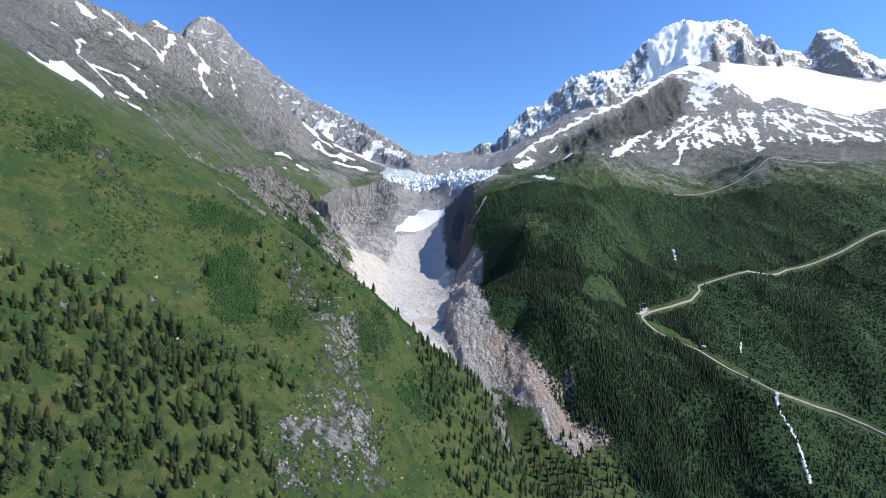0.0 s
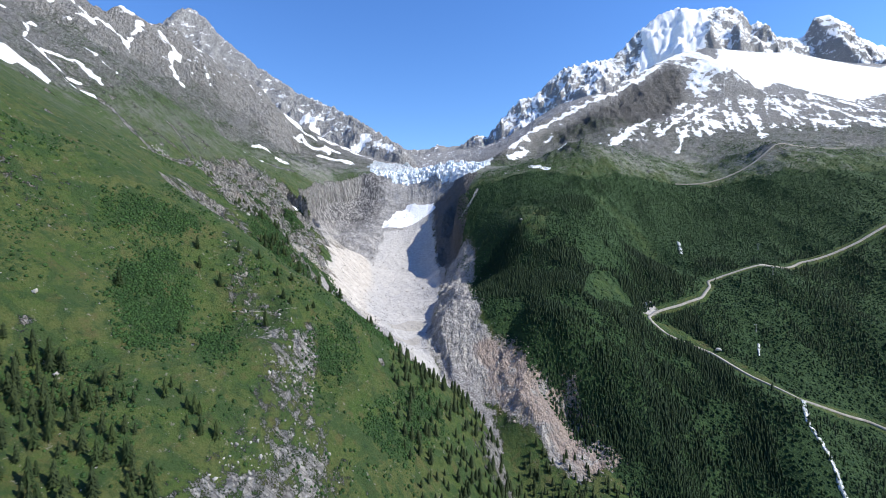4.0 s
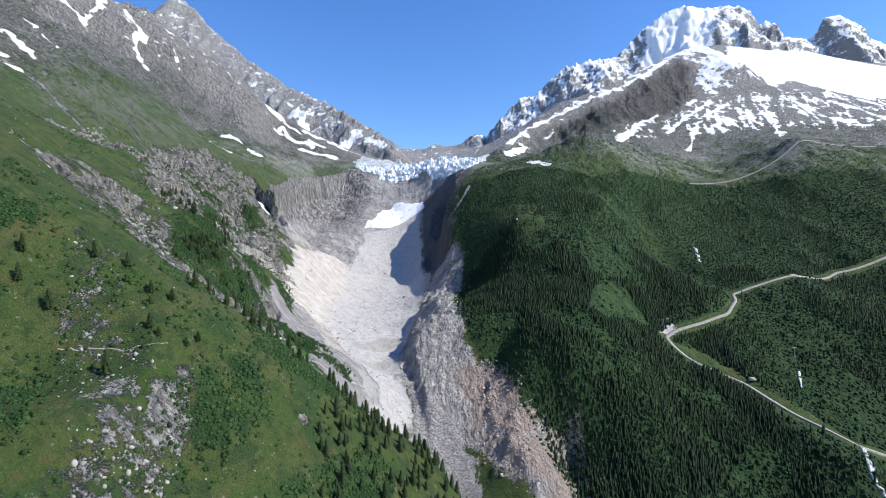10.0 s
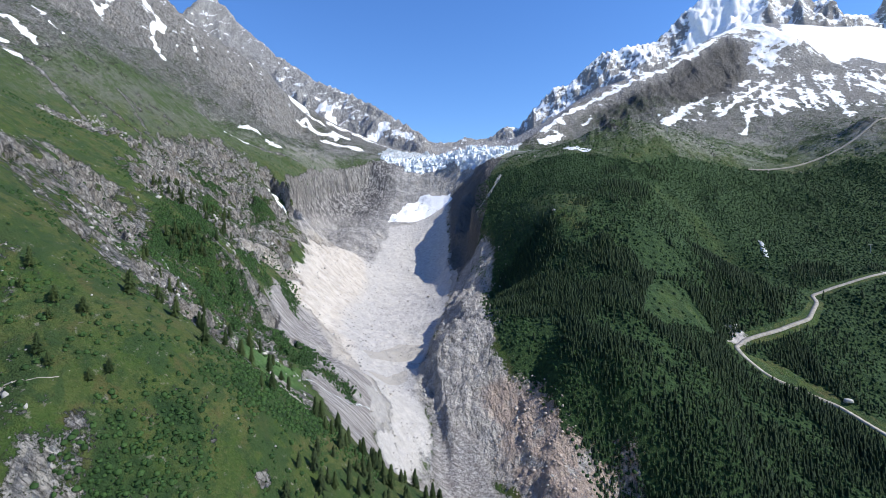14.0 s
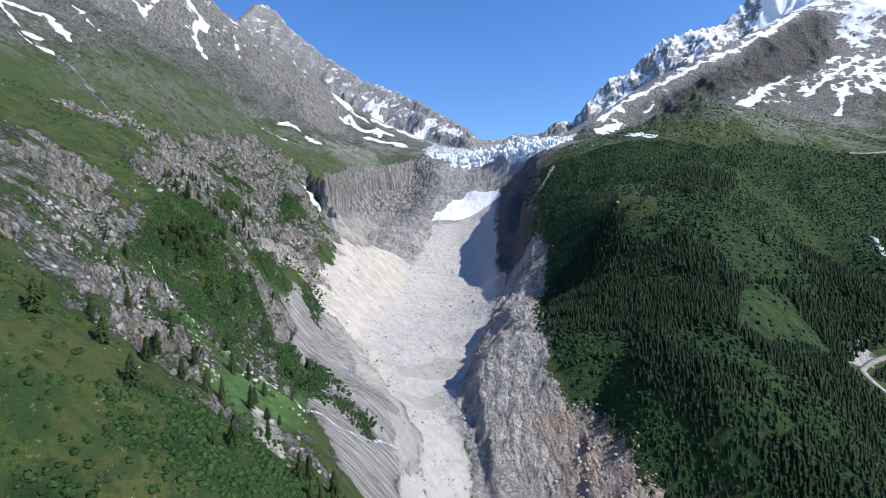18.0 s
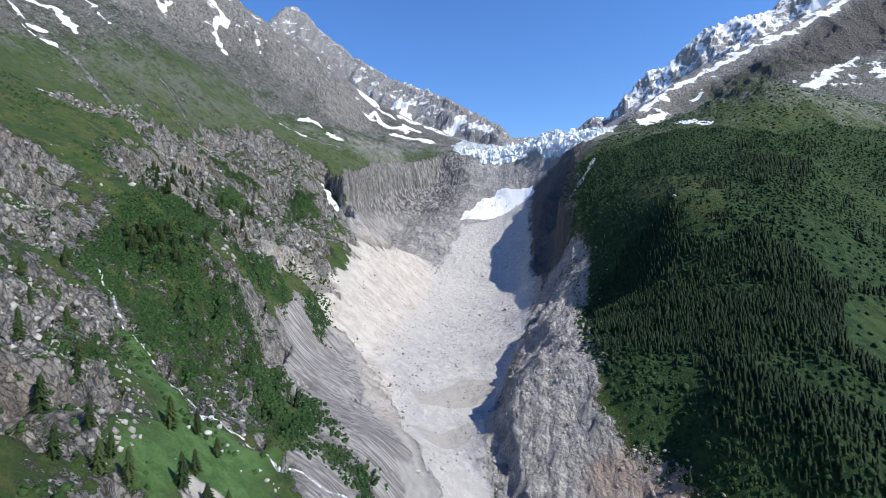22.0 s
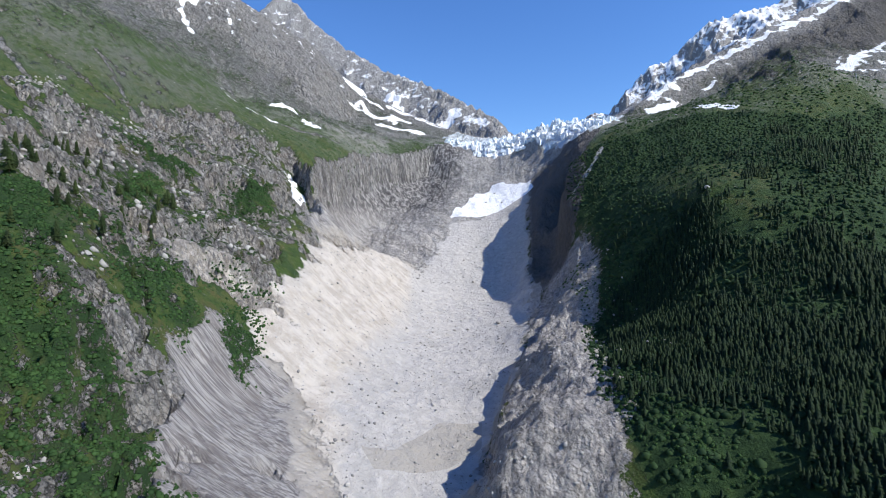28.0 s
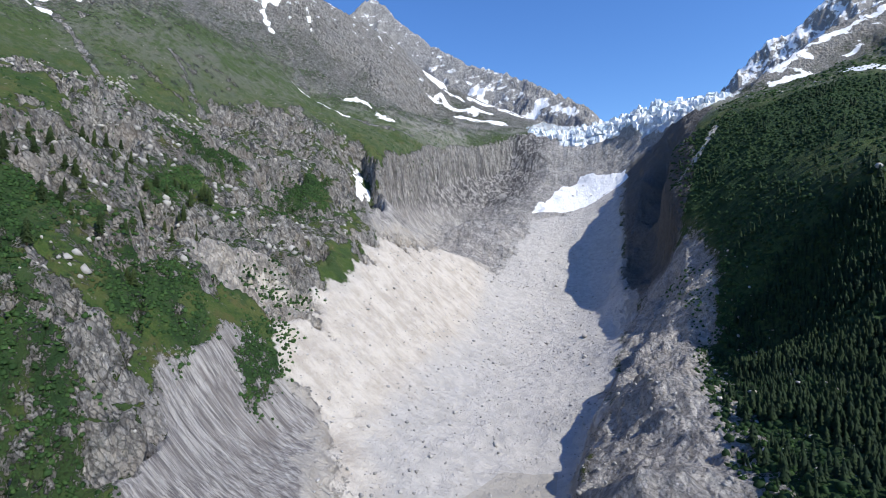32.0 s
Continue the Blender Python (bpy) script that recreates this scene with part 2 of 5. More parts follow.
def solve_land():
    """Weights of a smooth sheet through the break lines, over a plane."""
    p = NODES[:, :2] / 1000
    n = len(p)
    k = np.sqrt(((p[:, None] - p[None]) ** 2).sum(-1) + 0.012 ** 2)
    a = np.zeros((n + 3, n + 3))
    a[:n, :n] = k - np.eye(n) * 0.004
    a[:n, n], a[:n, n + 1:] = 1, p
    a[n:, :n] = a[:n, n:].T
    return np.linalg.solve(a, np.r_[NODES[:, 2], 0, 0, 0])


WEIGHTS = solve_land()


def sheet(x, y):
    shape, x, y = np.shape(x), np.ravel(x) / 1000, np.ravel(y) / 1000
    out = WEIGHTS[-3] + WEIGHTS[-2] * x + WEIGHTS[-1] * y
    for (px, py, _), w in zip(NODES / 1000, WEIGHTS):
        out = out + w * np.sqrt((x - px) ** 2 + (y - py) ** 2 + 0.012 ** 2)
    return out.reshape(shape)


# outlines in the plan
FLOOR = [(-40, 735), (-72, 745), (-92, 800), (-95, 850), (-130, 895), (-170, 960), (-190, 1060), (-205, 1180), (-230, 1290), (-262, 1400), (-262, 1500), (-255, 1600), (-250, 1700), (-205, 1790), (-110, 1760), (-100, 1650), (-85, 1500), (-70, 1400), (-50, 1300), (-58, 1140), (-56, 1000), (-50, 900), (-32, 810)]
SCREE = [(-85, 830), (-140, 865), (-175, 912), (-205, 945), (-240, 955), (-262, 968), (-300, 952), (-318, 938), (-300, 975), (-275, 1010), (-266, 1060), (-282, 1120), (-318, 1193), (-325, 1260), (-310, 1330), (-290, 1410), (-245, 1410), (-225, 1290), (-190, 1180), (-160, 960), (-120, 890)]
WALL = [(-305, 1150), (-345, 1200), (-370, 1270), (-400, 1340), (-450, 1440), (-455, 1590), (-445, 1700), (-420, 1800), (-340, 1960), (-60, 1900), (60, 1800), (20, 1700), (0, 1560), (-10, 1500), (-20, 1380), (-60, 1300), (-110, 1740), (-250, 1600), (-255, 1400), (-300, 1300)]
BLUFF = [(-60, 880), (-56, 1000), (-58, 1140), (-52, 1300), (-42, 1340), (5, 1335), (22, 1285), (26, 1215), (14, 1132), (37, 945), (26, 912), (46, 890), (68, 882), (82, 850), (103, 825), (124, 835), (160, 828), (189, 798), (211, 758), (192, 740), (140, 720), (70, 775), (20, 820)]
ICE = [(-345, 1925), (-230, 1910), (-130, 1885), (-40, 1800), (35, 1720), (75, 1800), (95, 1950), (140, 2200), (-50, 2600), (-330, 2560), (-400, 2250), (-390, 2050)]
FOREST = [(-15, 1540), (-18, 1440), (-2, 1370), (28, 1300), (28, 1206), (10, 1110), (14, 985), (30, 930), (50, 892), (80, 855), (112, 815), (160, 770), (195, 740), (240, 660), (420, 590), (700, 540), (1300, 600), (1400, 1560), (1041, 1560), (700, 1620), (587, 1608), (436, 1560), (344, 1490), (229, 1530), (83, 1500)]
CLEARING = [(205, 945), (230, 1010), (255, 1055), (296, 1058), (322, 1020), (300, 985), (263, 970), (235, 945)]
GLADE = [(255, 1165), (285, 1140), (325, 1125), (300, 1081), (239, 1053), (231, 1105)]
STRIP = [(328, 1440), (380, 1448), (446, 1392), (482, 1312), (498, 1210), (490, 1150), (444, 1125), (438, 1225), (420, 1327), (374, 1372)]
VERGE = [(346, 1000), (375, 1000), (440, 940), (500, 880), (492, 858), (420, 925), (352, 968)]
CRAGS = [(-460, 960), (-560, 1060), (-620, 1230), (-570, 1350), (-470, 1350), (-385, 1265), (-300, 1230), (-268, 1040), (-250, 913), (-242, 845), (-262, 825), (-330, 800), (-400, 850)]
LOWER_CRAGS = [(-310, 780), (-270, 850), (-225, 865), (-180, 822), (-140, 778), (-145, 738), (-235, 748), (-300, 745)]
ROCKY_SIDE = [(-430, 950), (-500, 1050), (-610, 1150), (-588, 1260), (-536, 1396), (-430, 1340), (-322, 1157), (-280, 1029), (-299, 967), (-250, 870), (-250, 838), (-285, 812), (-340, 816), (-400, 870)]
CRAG_BAND = [(-583, 923), (-664, 1021), (-649, 1124), (-560, 1040), (-455, 950), (-496, 903), (-545, 900)]
SPUR_ROCK = [(-330, 724), (-326, 749), (-276, 731), (-240, 716), (-229, 720), (-190, 700), (-157, 681), (-139, 669), (-137, 648), (-118, 622), (-140, 625), (-170, 628), (-230, 650), (-290, 690)]
MIXED = [(-385, 690), (-400, 778), (-330, 800), (-262, 815), (-242, 850), (-195, 795), (-140, 738), (-80, 672), (-72, 612), (-103, 612), (-130, 606), (-173, 607), (-200, 610), (-250, 620), (-345, 655)]
ALDER_SLOPE = [(-20, 1480), (30, 1360), (92, 1215), (140, 1150), (280, 1176), (358, 1198), (512, 1283), (640, 1241), (1100, 1420), (1100, 1640), (587, 1640), (230, 1530)]
CLUMPS = [[(353, 1122), (463, 1207), (473, 1109), (323, 1036)], [(382, 1018), (486, 1055), (442, 955), (377, 966)], [(825, 1335), (889, 1320), (986, 1336), (800, 1100), (660, 944), (653, 1009), (637, 1063)]]
SPUR_MEADOW = [(79, 1360), (162, 1305), (211, 1220), (168, 1103), (141, 1140), (104, 1193)]
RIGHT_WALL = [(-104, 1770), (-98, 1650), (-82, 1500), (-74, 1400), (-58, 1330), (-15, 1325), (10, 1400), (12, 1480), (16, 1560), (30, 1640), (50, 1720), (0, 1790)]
SNOW_PATCH = [(-800, 862), (-850, 930), (-885, 1000), (-845, 1003), (-800, 1016), (-782, 985), (-822, 962), (-798, 920)]
PILE = [(-146, 686), (-147, 705), (-120, 683), (-118, 663)]
FACE_ROCK = [(-147, 485), (-124, 501), (-107, 456), (-87, 435), (-60, 415), (-125, 310), (-150, 340), (-132, 404)]
FACE_ROCK_UPPER = [(-226, 547), (-203, 556), (-185, 525), (-150, 505), (-125, 506), (-110, 466), (-95, 447), (-122, 410), (-134, 438), (-164, 470), (-192, 505)]
SLABS = [(-225, 862), (-243, 890), (-252, 945), (-205, 955), (-140, 900), (-80, 835), (-66, 790), (-96, 715), (-128, 728), (-142, 775), (-185, 818)]
CLIFF = [(1077, 2728), (1126, 2667), (1055, 2493), (894, 2290), (697, 2162), (519, 2083), (400, 2100), (386, 2189), (611, 2340), (792, 2519)]
# a shadowed cliff below the ridge; its shade is painted as dark rock
HOLLOW = [(245, 1600), (358, 1610), (440, 1700), (390, 1760), (280, 1700)]
LUSH = [(-226, 722), (-196, 722), (-163, 708), (-150, 719), (-133, 729), (-112, 692), (-112, 640), (-139, 652), (-141, 668), (-163, 684), (-192, 698)]
SNOWFIELD = [(1058, 2499), (1126, 2667), (1259, 2784), (1750, 3500), (2286, 4203), (2700, 4500), (2300, 3500), (2612, 3302), (3300, 3400), (3000, 2750), (2093, 2676), (1887, 2569), (1742, 2657), (1675, 2764), (1383, 2550), (1131, 2463)]
STREAKS = [(900, 2330), (1058, 2520), (1383, 2570), (1742, 2677), (2093, 2696), (3000, 2750), (2700, 2250), (1700, 2150), (1260, 2150), (940, 2050), (780, 1980), (640, 2060)]
# snow that lies in hollows and gullies: width and line
SNOW_LEFT = [(13, [(-838, 930), (-842, 971), (-805, 1003)]), (12, [(-815, 880), (-864, 983)]), (9, [(-909, 1075), (-869, 1079), (-810, 1088)]), (8, [(-894, 1093), (-848, 1139), (-786, 1131)]), (10, [(-1188, 1402), (-1153, 1423)]), (8, [(-1090, 1428), (-1081, 1480)]), (10, [(-1117, 1638), (-1087, 1653)]), (11, [(-1053, 1648), (-1009, 1528)]), (10, [(-1034, 1716), (-944, 1669), (-928, 1600), (-879, 1596)]), (8, [(-869, 1700), (-841, 1685)]), (4, [(-916, 1248), (-811, 1207)]), (7, [(-1102, 1393), (-1087, 1407)]), (8, [(-1061, 1169), (-1065, 1207)]), (6, [(-1014, 1200), (-923, 1082)]), (8, [(-1079, 1483), (-1058, 1515), (-1018, 1523)]), (5, [(-868, 1083), (-823, 1073), (-762, 1077)]), (7, [(-1160, 1461), (-1092, 1476)])]
SNOW_SHOULDER = [(20, [(-749, 2135), (-690, 2160)]), (16, [(-671, 2057), (-604, 2044), (-535, 2106)]), (30, [(-1016, 3142), (-950, 3113)]), (14, [(-546, 1947), (-456, 2015)]), (24, [(-629, 2835), (-552, 2877)]), (24, [(-792, 2215), (-715, 2175), (-657, 2160)]), (30, [(-1000, 3150), (-934, 3076), (-880, 3000)]), (9, [(-654, 1575), (-624, 1616), (-570, 1597)]), (15, [(-637, 2197), (-500, 2326)]), (20, [(-591, 2894), (-405, 2773)]), (7, [(-690, 1452), (-633, 1451), (-590, 1500)]), (7, [(-462, 1346), (-436, 1317), (-391, 1266)]), (14, [(-560, 2280), (-480, 2260), (-430, 2330)]), (12, [(-640, 2330), (-560, 2420)])]
SNOW_RIGHT = [(30, [(1043, 2465), (900, 2340), (792, 2240), (630, 2060), (570, 1971)]), (16, [(1087, 2425), (855, 2169), (774, 2067)]), (13, [(1173, 2422), (962, 2234), (799, 1961)]), (11, [(1059, 2305), (972, 2076)]), (11, [(1179, 2354), (1103, 2170)]), (13, [(1325, 2473), (1257, 2253), (1130, 2000)]), (20, [(1471, 2484), (1486, 2289), (1552, 2248)]), (18, [(1661, 2505), (1704, 2277), (1713, 2216)]), (20, [(1838, 2572), (1845, 2376)]), (20, [(1030, 2722), (767, 2530), (458, 2322), (268, 2178), (180, 2075)]), (10, [(650, 2110), (520, 1900)]), (9, [(205, 1568), (245, 1545)]), (14, [(1583, 2580), (1469, 2361)]), (14, [(257, 2080), (184, 2005)]), (13, [(437, 2214), (333, 2147)]), (11, [(560, 2200), (440, 2100)]), (12, [(300, 2000), (420, 2080)])]
# pale scree runnels on the upper slope, and bare slips beside the road: width and line
RUNNELS = [(6, [(-803, 1081), (-716, 1084), (-642, 1079), (-585, 1010)]), (4, [(-686, 1195), (-650, 1193), (-600, 1180)]), (5, [(-850, 1600), (-760, 1540), (-690, 1500)]), (4, [(-640, 1100), (-560, 1080), (-520, 1040)]), (6, [(-600, 1480), (-540, 1530), (-490, 1580)])]
SLIPS = [(8, [(-122, 672), (-108, 656), (-97, 640)]), (9, [(348, 1024), (352, 1040)]), (9, [(655, 1200), (680, 1206)]), (7, [(-318, 942), (-290, 962), (-262, 974)]), (5, [(40, 1500), (15, 1450), (-10, 1420)])]
# upper edges of the cliffs, with the open side to the right of the line
LEFT_EDGE = [(-360, 1262), (-402, 1320), (-440, 1400), (-462, 1500), (-460, 1600), (-450, 1700), (-425, 1800), (-372, 1905)]
BLUFF_EDGE = [(-8, 790), (-30, 860), (-50, 930), (-60, 985), (-64, 1045), (-54, 1130), (-40, 1190), (-20, 1250)]
RIGHT_EDGE = [(10, 1700), (-8, 1590), (-17, 1504), (-20, 1430), (-5, 1330)]
SNOW_FAN = [(-275, 1640), (-240, 1760), (-200, 1800), (-110, 1775), (-98, 1735), (-150, 1690), (-200, 1650)]
# thickets of alder
SCRUB_PATCHES = [
    [(-276, 735), (-306, 788), (-287, 818), (-260, 817), (-252, 788), (-265, 769), (-243, 738), (-259, 727)], [(-256, 804), (-251, 831), (-230, 840), (-210, 827), (-212, 792), (-176, 728), (-199, 730), (-220, 733), (-245, 735), (-251, 762), (-252, 787)],
    [(-210, 798), (-199, 830), (-147, 798), (-114, 772), (-121, 755), (-133, 740), (-163, 748)], [(-307, 925), (-275, 924), (-247, 919), (-235, 883), (-242, 850), (-285, 880)],
    [(-302, 975), (-279, 1012), (-256, 1020), (-276, 975)], [(-118, 769), (-98, 781), (-96, 758), (-111, 749)], [(-195, 675), (-219, 709), (-181, 683), (-170, 660)],
    [(-366, 960), (-388, 1018), (-353, 992), (-342, 944)], [(-405, 1144), (-397, 1200), (-346, 1142), (-333, 1037), (-365, 1080)], [(-236, 919), (-260, 985), (-240, 978), (-209, 926), (-219, 911)],
    [(-262, 796), (-260, 820), (-248, 824), (-230, 810), (-220, 791), (-222, 778)], [(-223, 781), (-224, 805), (-214, 824), (-203, 805), (-211, 793), (-197, 771)],
    [(-261, 480), (-240, 508), (-212, 479), (-188, 405), (-208, 400), (-246, 441)], [(-395, 410), (-376, 452), (-356, 434), (-366, 385)], [(-300, 487), (-283, 522), (-248, 555), (-235, 533), (-265, 490), (-281, 469)],
    [(-262, 453), (-244, 490), (-216, 477), (-200, 431), (-208, 406), (-231, 417)], [(-197, 452), (-191, 488), (-155, 439), (-175, 425)], [(-133, 509), (-89, 541), (-95, 506), (-122, 492)],
    [(-131, 526), (-105, 554), (-91, 539), (-109, 523), (-120, 516)], [(-312, 790), (-317, 918), (-285, 860), (-243, 806), (-269, 761)], [(-110, 560), (-70, 600), (-50, 640), (-90, 640), (-130, 600)],
    [(-85, 480), (-60, 540), (-30, 600), (-10, 560), (-50, 480)], [(-420, 1000), (-440, 1060), (-400, 1080), (-385, 1030)],
]


def thicket(x, y, outline):
    """How dense the bushes stand: ragged at the edges, with gaps."""
    p, q = x + 7 * fbm(x, y, 18, 3, 131), y + 7 * fbm(x, y, 18, 3, 132)
    return inside(p, q, outline, 7) * np.clip(1.05 + 1.0 * fbm(x, y, 15, 2, 111), 0, 1)


def beside(x, y, line):
    """Distance to a line in the plan, positive on its right-hand side, how far along it, and its length."""
    d, run, _ = along(x, y, line)
    p = np.array(line, float)
    steps = np.hypot(*np.diff(p, axis=0).T)
    k = np.clip(np.searchsorted(np.r_[0, np.cumsum(steps)], run, side="right") - 1, 0, len(p) - 2)
    a, e = p[k], p[k + 1] - p[k]
    return np.where(e[..., 0] * (y - a[..., 1]) - e[..., 1] * (x - a[..., 0]) < 0, d, -d), run, steps.sum()


def bare(x, y):
    """True where no thicket stands."""
    return np.maximum.reduce([inside(x, y, outline, 3) for outline in SCRUB_PATCHES]) < 0.5


def land(x, y):
    """Height of the ground, and its covers."""
    z = sheet(x, y)
    low = z
    peak = np.zeros_like(z)
    for line, steep, crag, fall in CRESTS.values():
        d, run, high = along(x, y, line)
        d = d * (1 + 0.25 * fbm(x, y, 420, 3, 5))
        top = high - steep * d ** 0.97 - fall * d * d + crag * (ridged(x, y, 330, 5, 11) - 0.55) * ease(0, 150, d) * 2.2 + crag * 0.75 * (ridged(x, y, 85, 4, 17, 0.6) - 0.6)
        peak = np.where(top > z, np.maximum(peak, ease(0, 60, top - z)), peak)
        z = np.maximum(z, top) + 6 * np.exp(-((z - top) / 30) ** 2)
    x0, y0 = x, y
    x, y = x + 9 * fbm(x0, y0, 34, 4, 25), y + 9 * fbm(x0, y0, 34, 4, 26)
    c = dict(floor=inside(x, y, FLOOR, 12), scree=inside(x, y, SCREE, 12), wall=inside(x, y, WALL, 18), bluff=inside(x, y, BLUFF, 12), ice=inside(x, y, ICE, 14), wood=inside(x, y, FOREST, 22), slab=inside(x, y, SLABS, 9), snowfield=inside(x, y, SNOWFIELD, 60), lush=inside(x, y, LUSH, 8))
    c["far"], c["peak"], c["cliff"] = ease(2000, 3000, y), peak, np.maximum(inside(x, y, CLIFF, 40), inside(x, y, HOLLOW, 15))
    near = 1 - c["far"]
    # crags come through the grass in broken bands
    band = fbm(x + 0.4 * z, y, 60, 4, 31) + 0.7 * fbm(x, y, 17, 3, 33)
    strong = np.maximum.reduce([inside(x, y, CRAGS, 40), 0.72 * inside(x, y, ROCKY_SIDE, 16), inside(x, y, CRAG_BAND, 18), inside(x, y, SPUR_ROCK, 10), 0.8 * inside(x, y, PILE, 5), 0.60 * inside(x, y, MIXED, 14), 0.85 * inside(x, y, LOWER_CRAGS, 14)])
    gorge = inside(x, y, [(-125, 745), (-95, 700), (-30, 702), (35, 720), (55, 765), (20, 830), (-50, 880), (-80, 830)], 10)
    c["slab"] = np.maximum(c["slab"], gorge * (1 - c["floor"]))
    c["mosaic"] = np.maximum(inside(x, y, FACE_ROCK, 22), inside(x, y, FACE_ROCK_UPPER, 22))
    x, y = x0, y0
    c["crag"] = np.clip(ease(0.15, 0.6, band - 0.85 + 1.6 * strong), 0, 1) * (1 - c["floor"]) * (1 - c["lush"]) * (1 - 0.75 * c["wood"])
    soft = np.maximum.reduce([c["floor"], c["lush"] * 0.8, c["scree"] * 0.7, c["slab"] * 0.7])
    spur = inside(x, y, [(-420, 330), (-120, 250), (60, 560), (120, 650), (-160, 670), (-420, 560)], 30)
    z = z + (1 - soft) * near * ((7 - 5 * spur) * (ridged(x, y, 95, 4, 41) - 0.63) + 1.2 * fbm(x, y, 16, 3, 43))
    slope = ease(-380, -560, x) * ease(950, 1250, y) * ease(2700, 2200, y)
    z = z + slope * (20 * (ridged(x * 0.35 + y * 0.1, y - 0.25 * x, 95, 4, 45) - 0.6) + 5 * (ridged(x * 0.5, y, 24, 3, 46) - 0.6))
    z = z + c["wood"] * 26 * (ridged(x + 0.4 * y, y * 0.5, 190, 3, 38) - 0.6) * ease(100, 240, x)
    heath = ease(60, 200, x) * ease(1450, 1650, y) * ease(2400, 2000, y)
    z = z + heath * (16 * (ridged(x, y, 110, 4, 44) - 0.6) + 5 * (ridged(x, y, 25, 3, 42) - 0.6))
    z = z + c["cliff"] * (34 * (ridged(x, y * 0.4, 110, 4, 72, 0.6) - 0.5) + 14 * (ridged(x, y * 0.5, 42, 3, 73) - 0.5))
    rocky = c["crag"] * near
    z = z + rocky * (15 * (ridged(x, y, 46, 4, 47, 0.6) - 0.58) + 10 * (ridged(x * 0.45, y, 17, 3, 49, 0.65) - 0.55))
    z = z + c["bluff"] * (17 * (ridged(x * 0.8, y, 52, 4, 48, 0.62) - 0.5) + 6 * (ridged(x * 0.55 + 0.3 * y, y * 0.8, 19, 3, 50, 0.65) - 0.5))
    for edge, drop, reach, w in ((LEFT_EDGE, 62, 150, 15), (RIGHT_EDGE, 72, 70, 12)):
        d, run, full = beside(x, y, edge)
        d = d + 17 * (ridged(run, 0 * run, 44, 3, 58, 0.6) - 0.6)
        ends = ease(0, 60, run) * ease(0, 60, full - run)
        z = z - drop * ends * ease(0, w, d) * ease(reach, w * 1.5, d) * (1 - 0.8 * c["floor"])
    d, run, full = beside(x, y, BLUFF_EDGE)
    d = d + 10 * (ridged(x, y, 38, 3, 59, 0.6) - 0.6)
    ends = ease(0, 70, run) * ease(0, 90, full - run)
    z = z + ends * (12 * ease(-2, 7, d) * ease(75, 10, d) - 1.5 * ease(-26, -6, d) * ease(3, -3, d))
    side, run = (x + 490) * 0.75 + (y - 1400) * 0.66 + 6 * fbm(x, y, 25, 3, 68), (x + 490) * 0.66 - (y - 1400) * 0.75
    z = z - 44 * np.where(side > 0, ease(11, 0, side), ease(-75, 0, side)) * ease(0, 50, run) * ease(230, 175, run)
    # rock bands and ledges
    shift = 30 * fbm(x, y, 150, 3, 66) + 7 * fbm(x, y, 22, 3, 67)
    for tall, seed in ((34, 0), (13, 40)):
        lift = (z + shift + seed) / tall
        step = np.floor(lift) + ease(0.45, 0.95, lift - np.floor(lift))
        z = z + 0.8 * c["crag"] * near * (step - lift) * tall
    flute = c["wall"] * (1 - c["floor"]) * (1 - c["scree"])
    z = z + flute * (34 * (ridged(x * 0.22 + 0.15 * y, y, 70, 4, 51, 0.6) - 0.55) + 13 * (ridged(x * 0.2, y, 19, 3, 53, 0.6) - 0.55))
    z = z + c["slab"] * 2.2 * (ridged(x * 0.22 - y * 0.1, y, 13, 3, 55, 0.6) - 0.5)
    z = z + c["scree"] * (1 - c["floor"]) * (0.35 * (ridged(x * 0.3, y, 26, 3, 57) - 0.5) + 2.2 * fbm(x, y, 34, 4, 59))
    z = z + c["floor"] * (1.8 * fbm(x, y, 40, 3, 61) + 0.9 * fbm(x, y, 9, 2, 63))
    z = z + c["far"] * (1 - peak) * (1 - 0.7 * c["snowfield"]) * 24 * (ridged(x, y, 220, 4, 71) - 0.5)
    z = z + c["ice"] * (20 * (ridged(x, y, 46, 3, 81) - 0.45) + 9 * (ridged(x, y, 17, 3, 83, 0.6) - 0.4))
    for line, wide in ((ROAD, 9), (TRACK, 7)):
        d, run, high = along(x, y, line)
        keep = ease(wide * 2.2, wide * 0.9, d)
        z = z * (1 - keep) + low * keep
    d, run, high = along(x, y, STREAM)
    z = z - 1.2 * ease(7, 1, d)
    return z, c


# ---- materials ----
def material(name, build):
    m = bpy.data.materials.new(name)
    m.use_nodes = True
    build(m.node_tree, m.node_tree.nodes["Principled BSDF"])
    return m


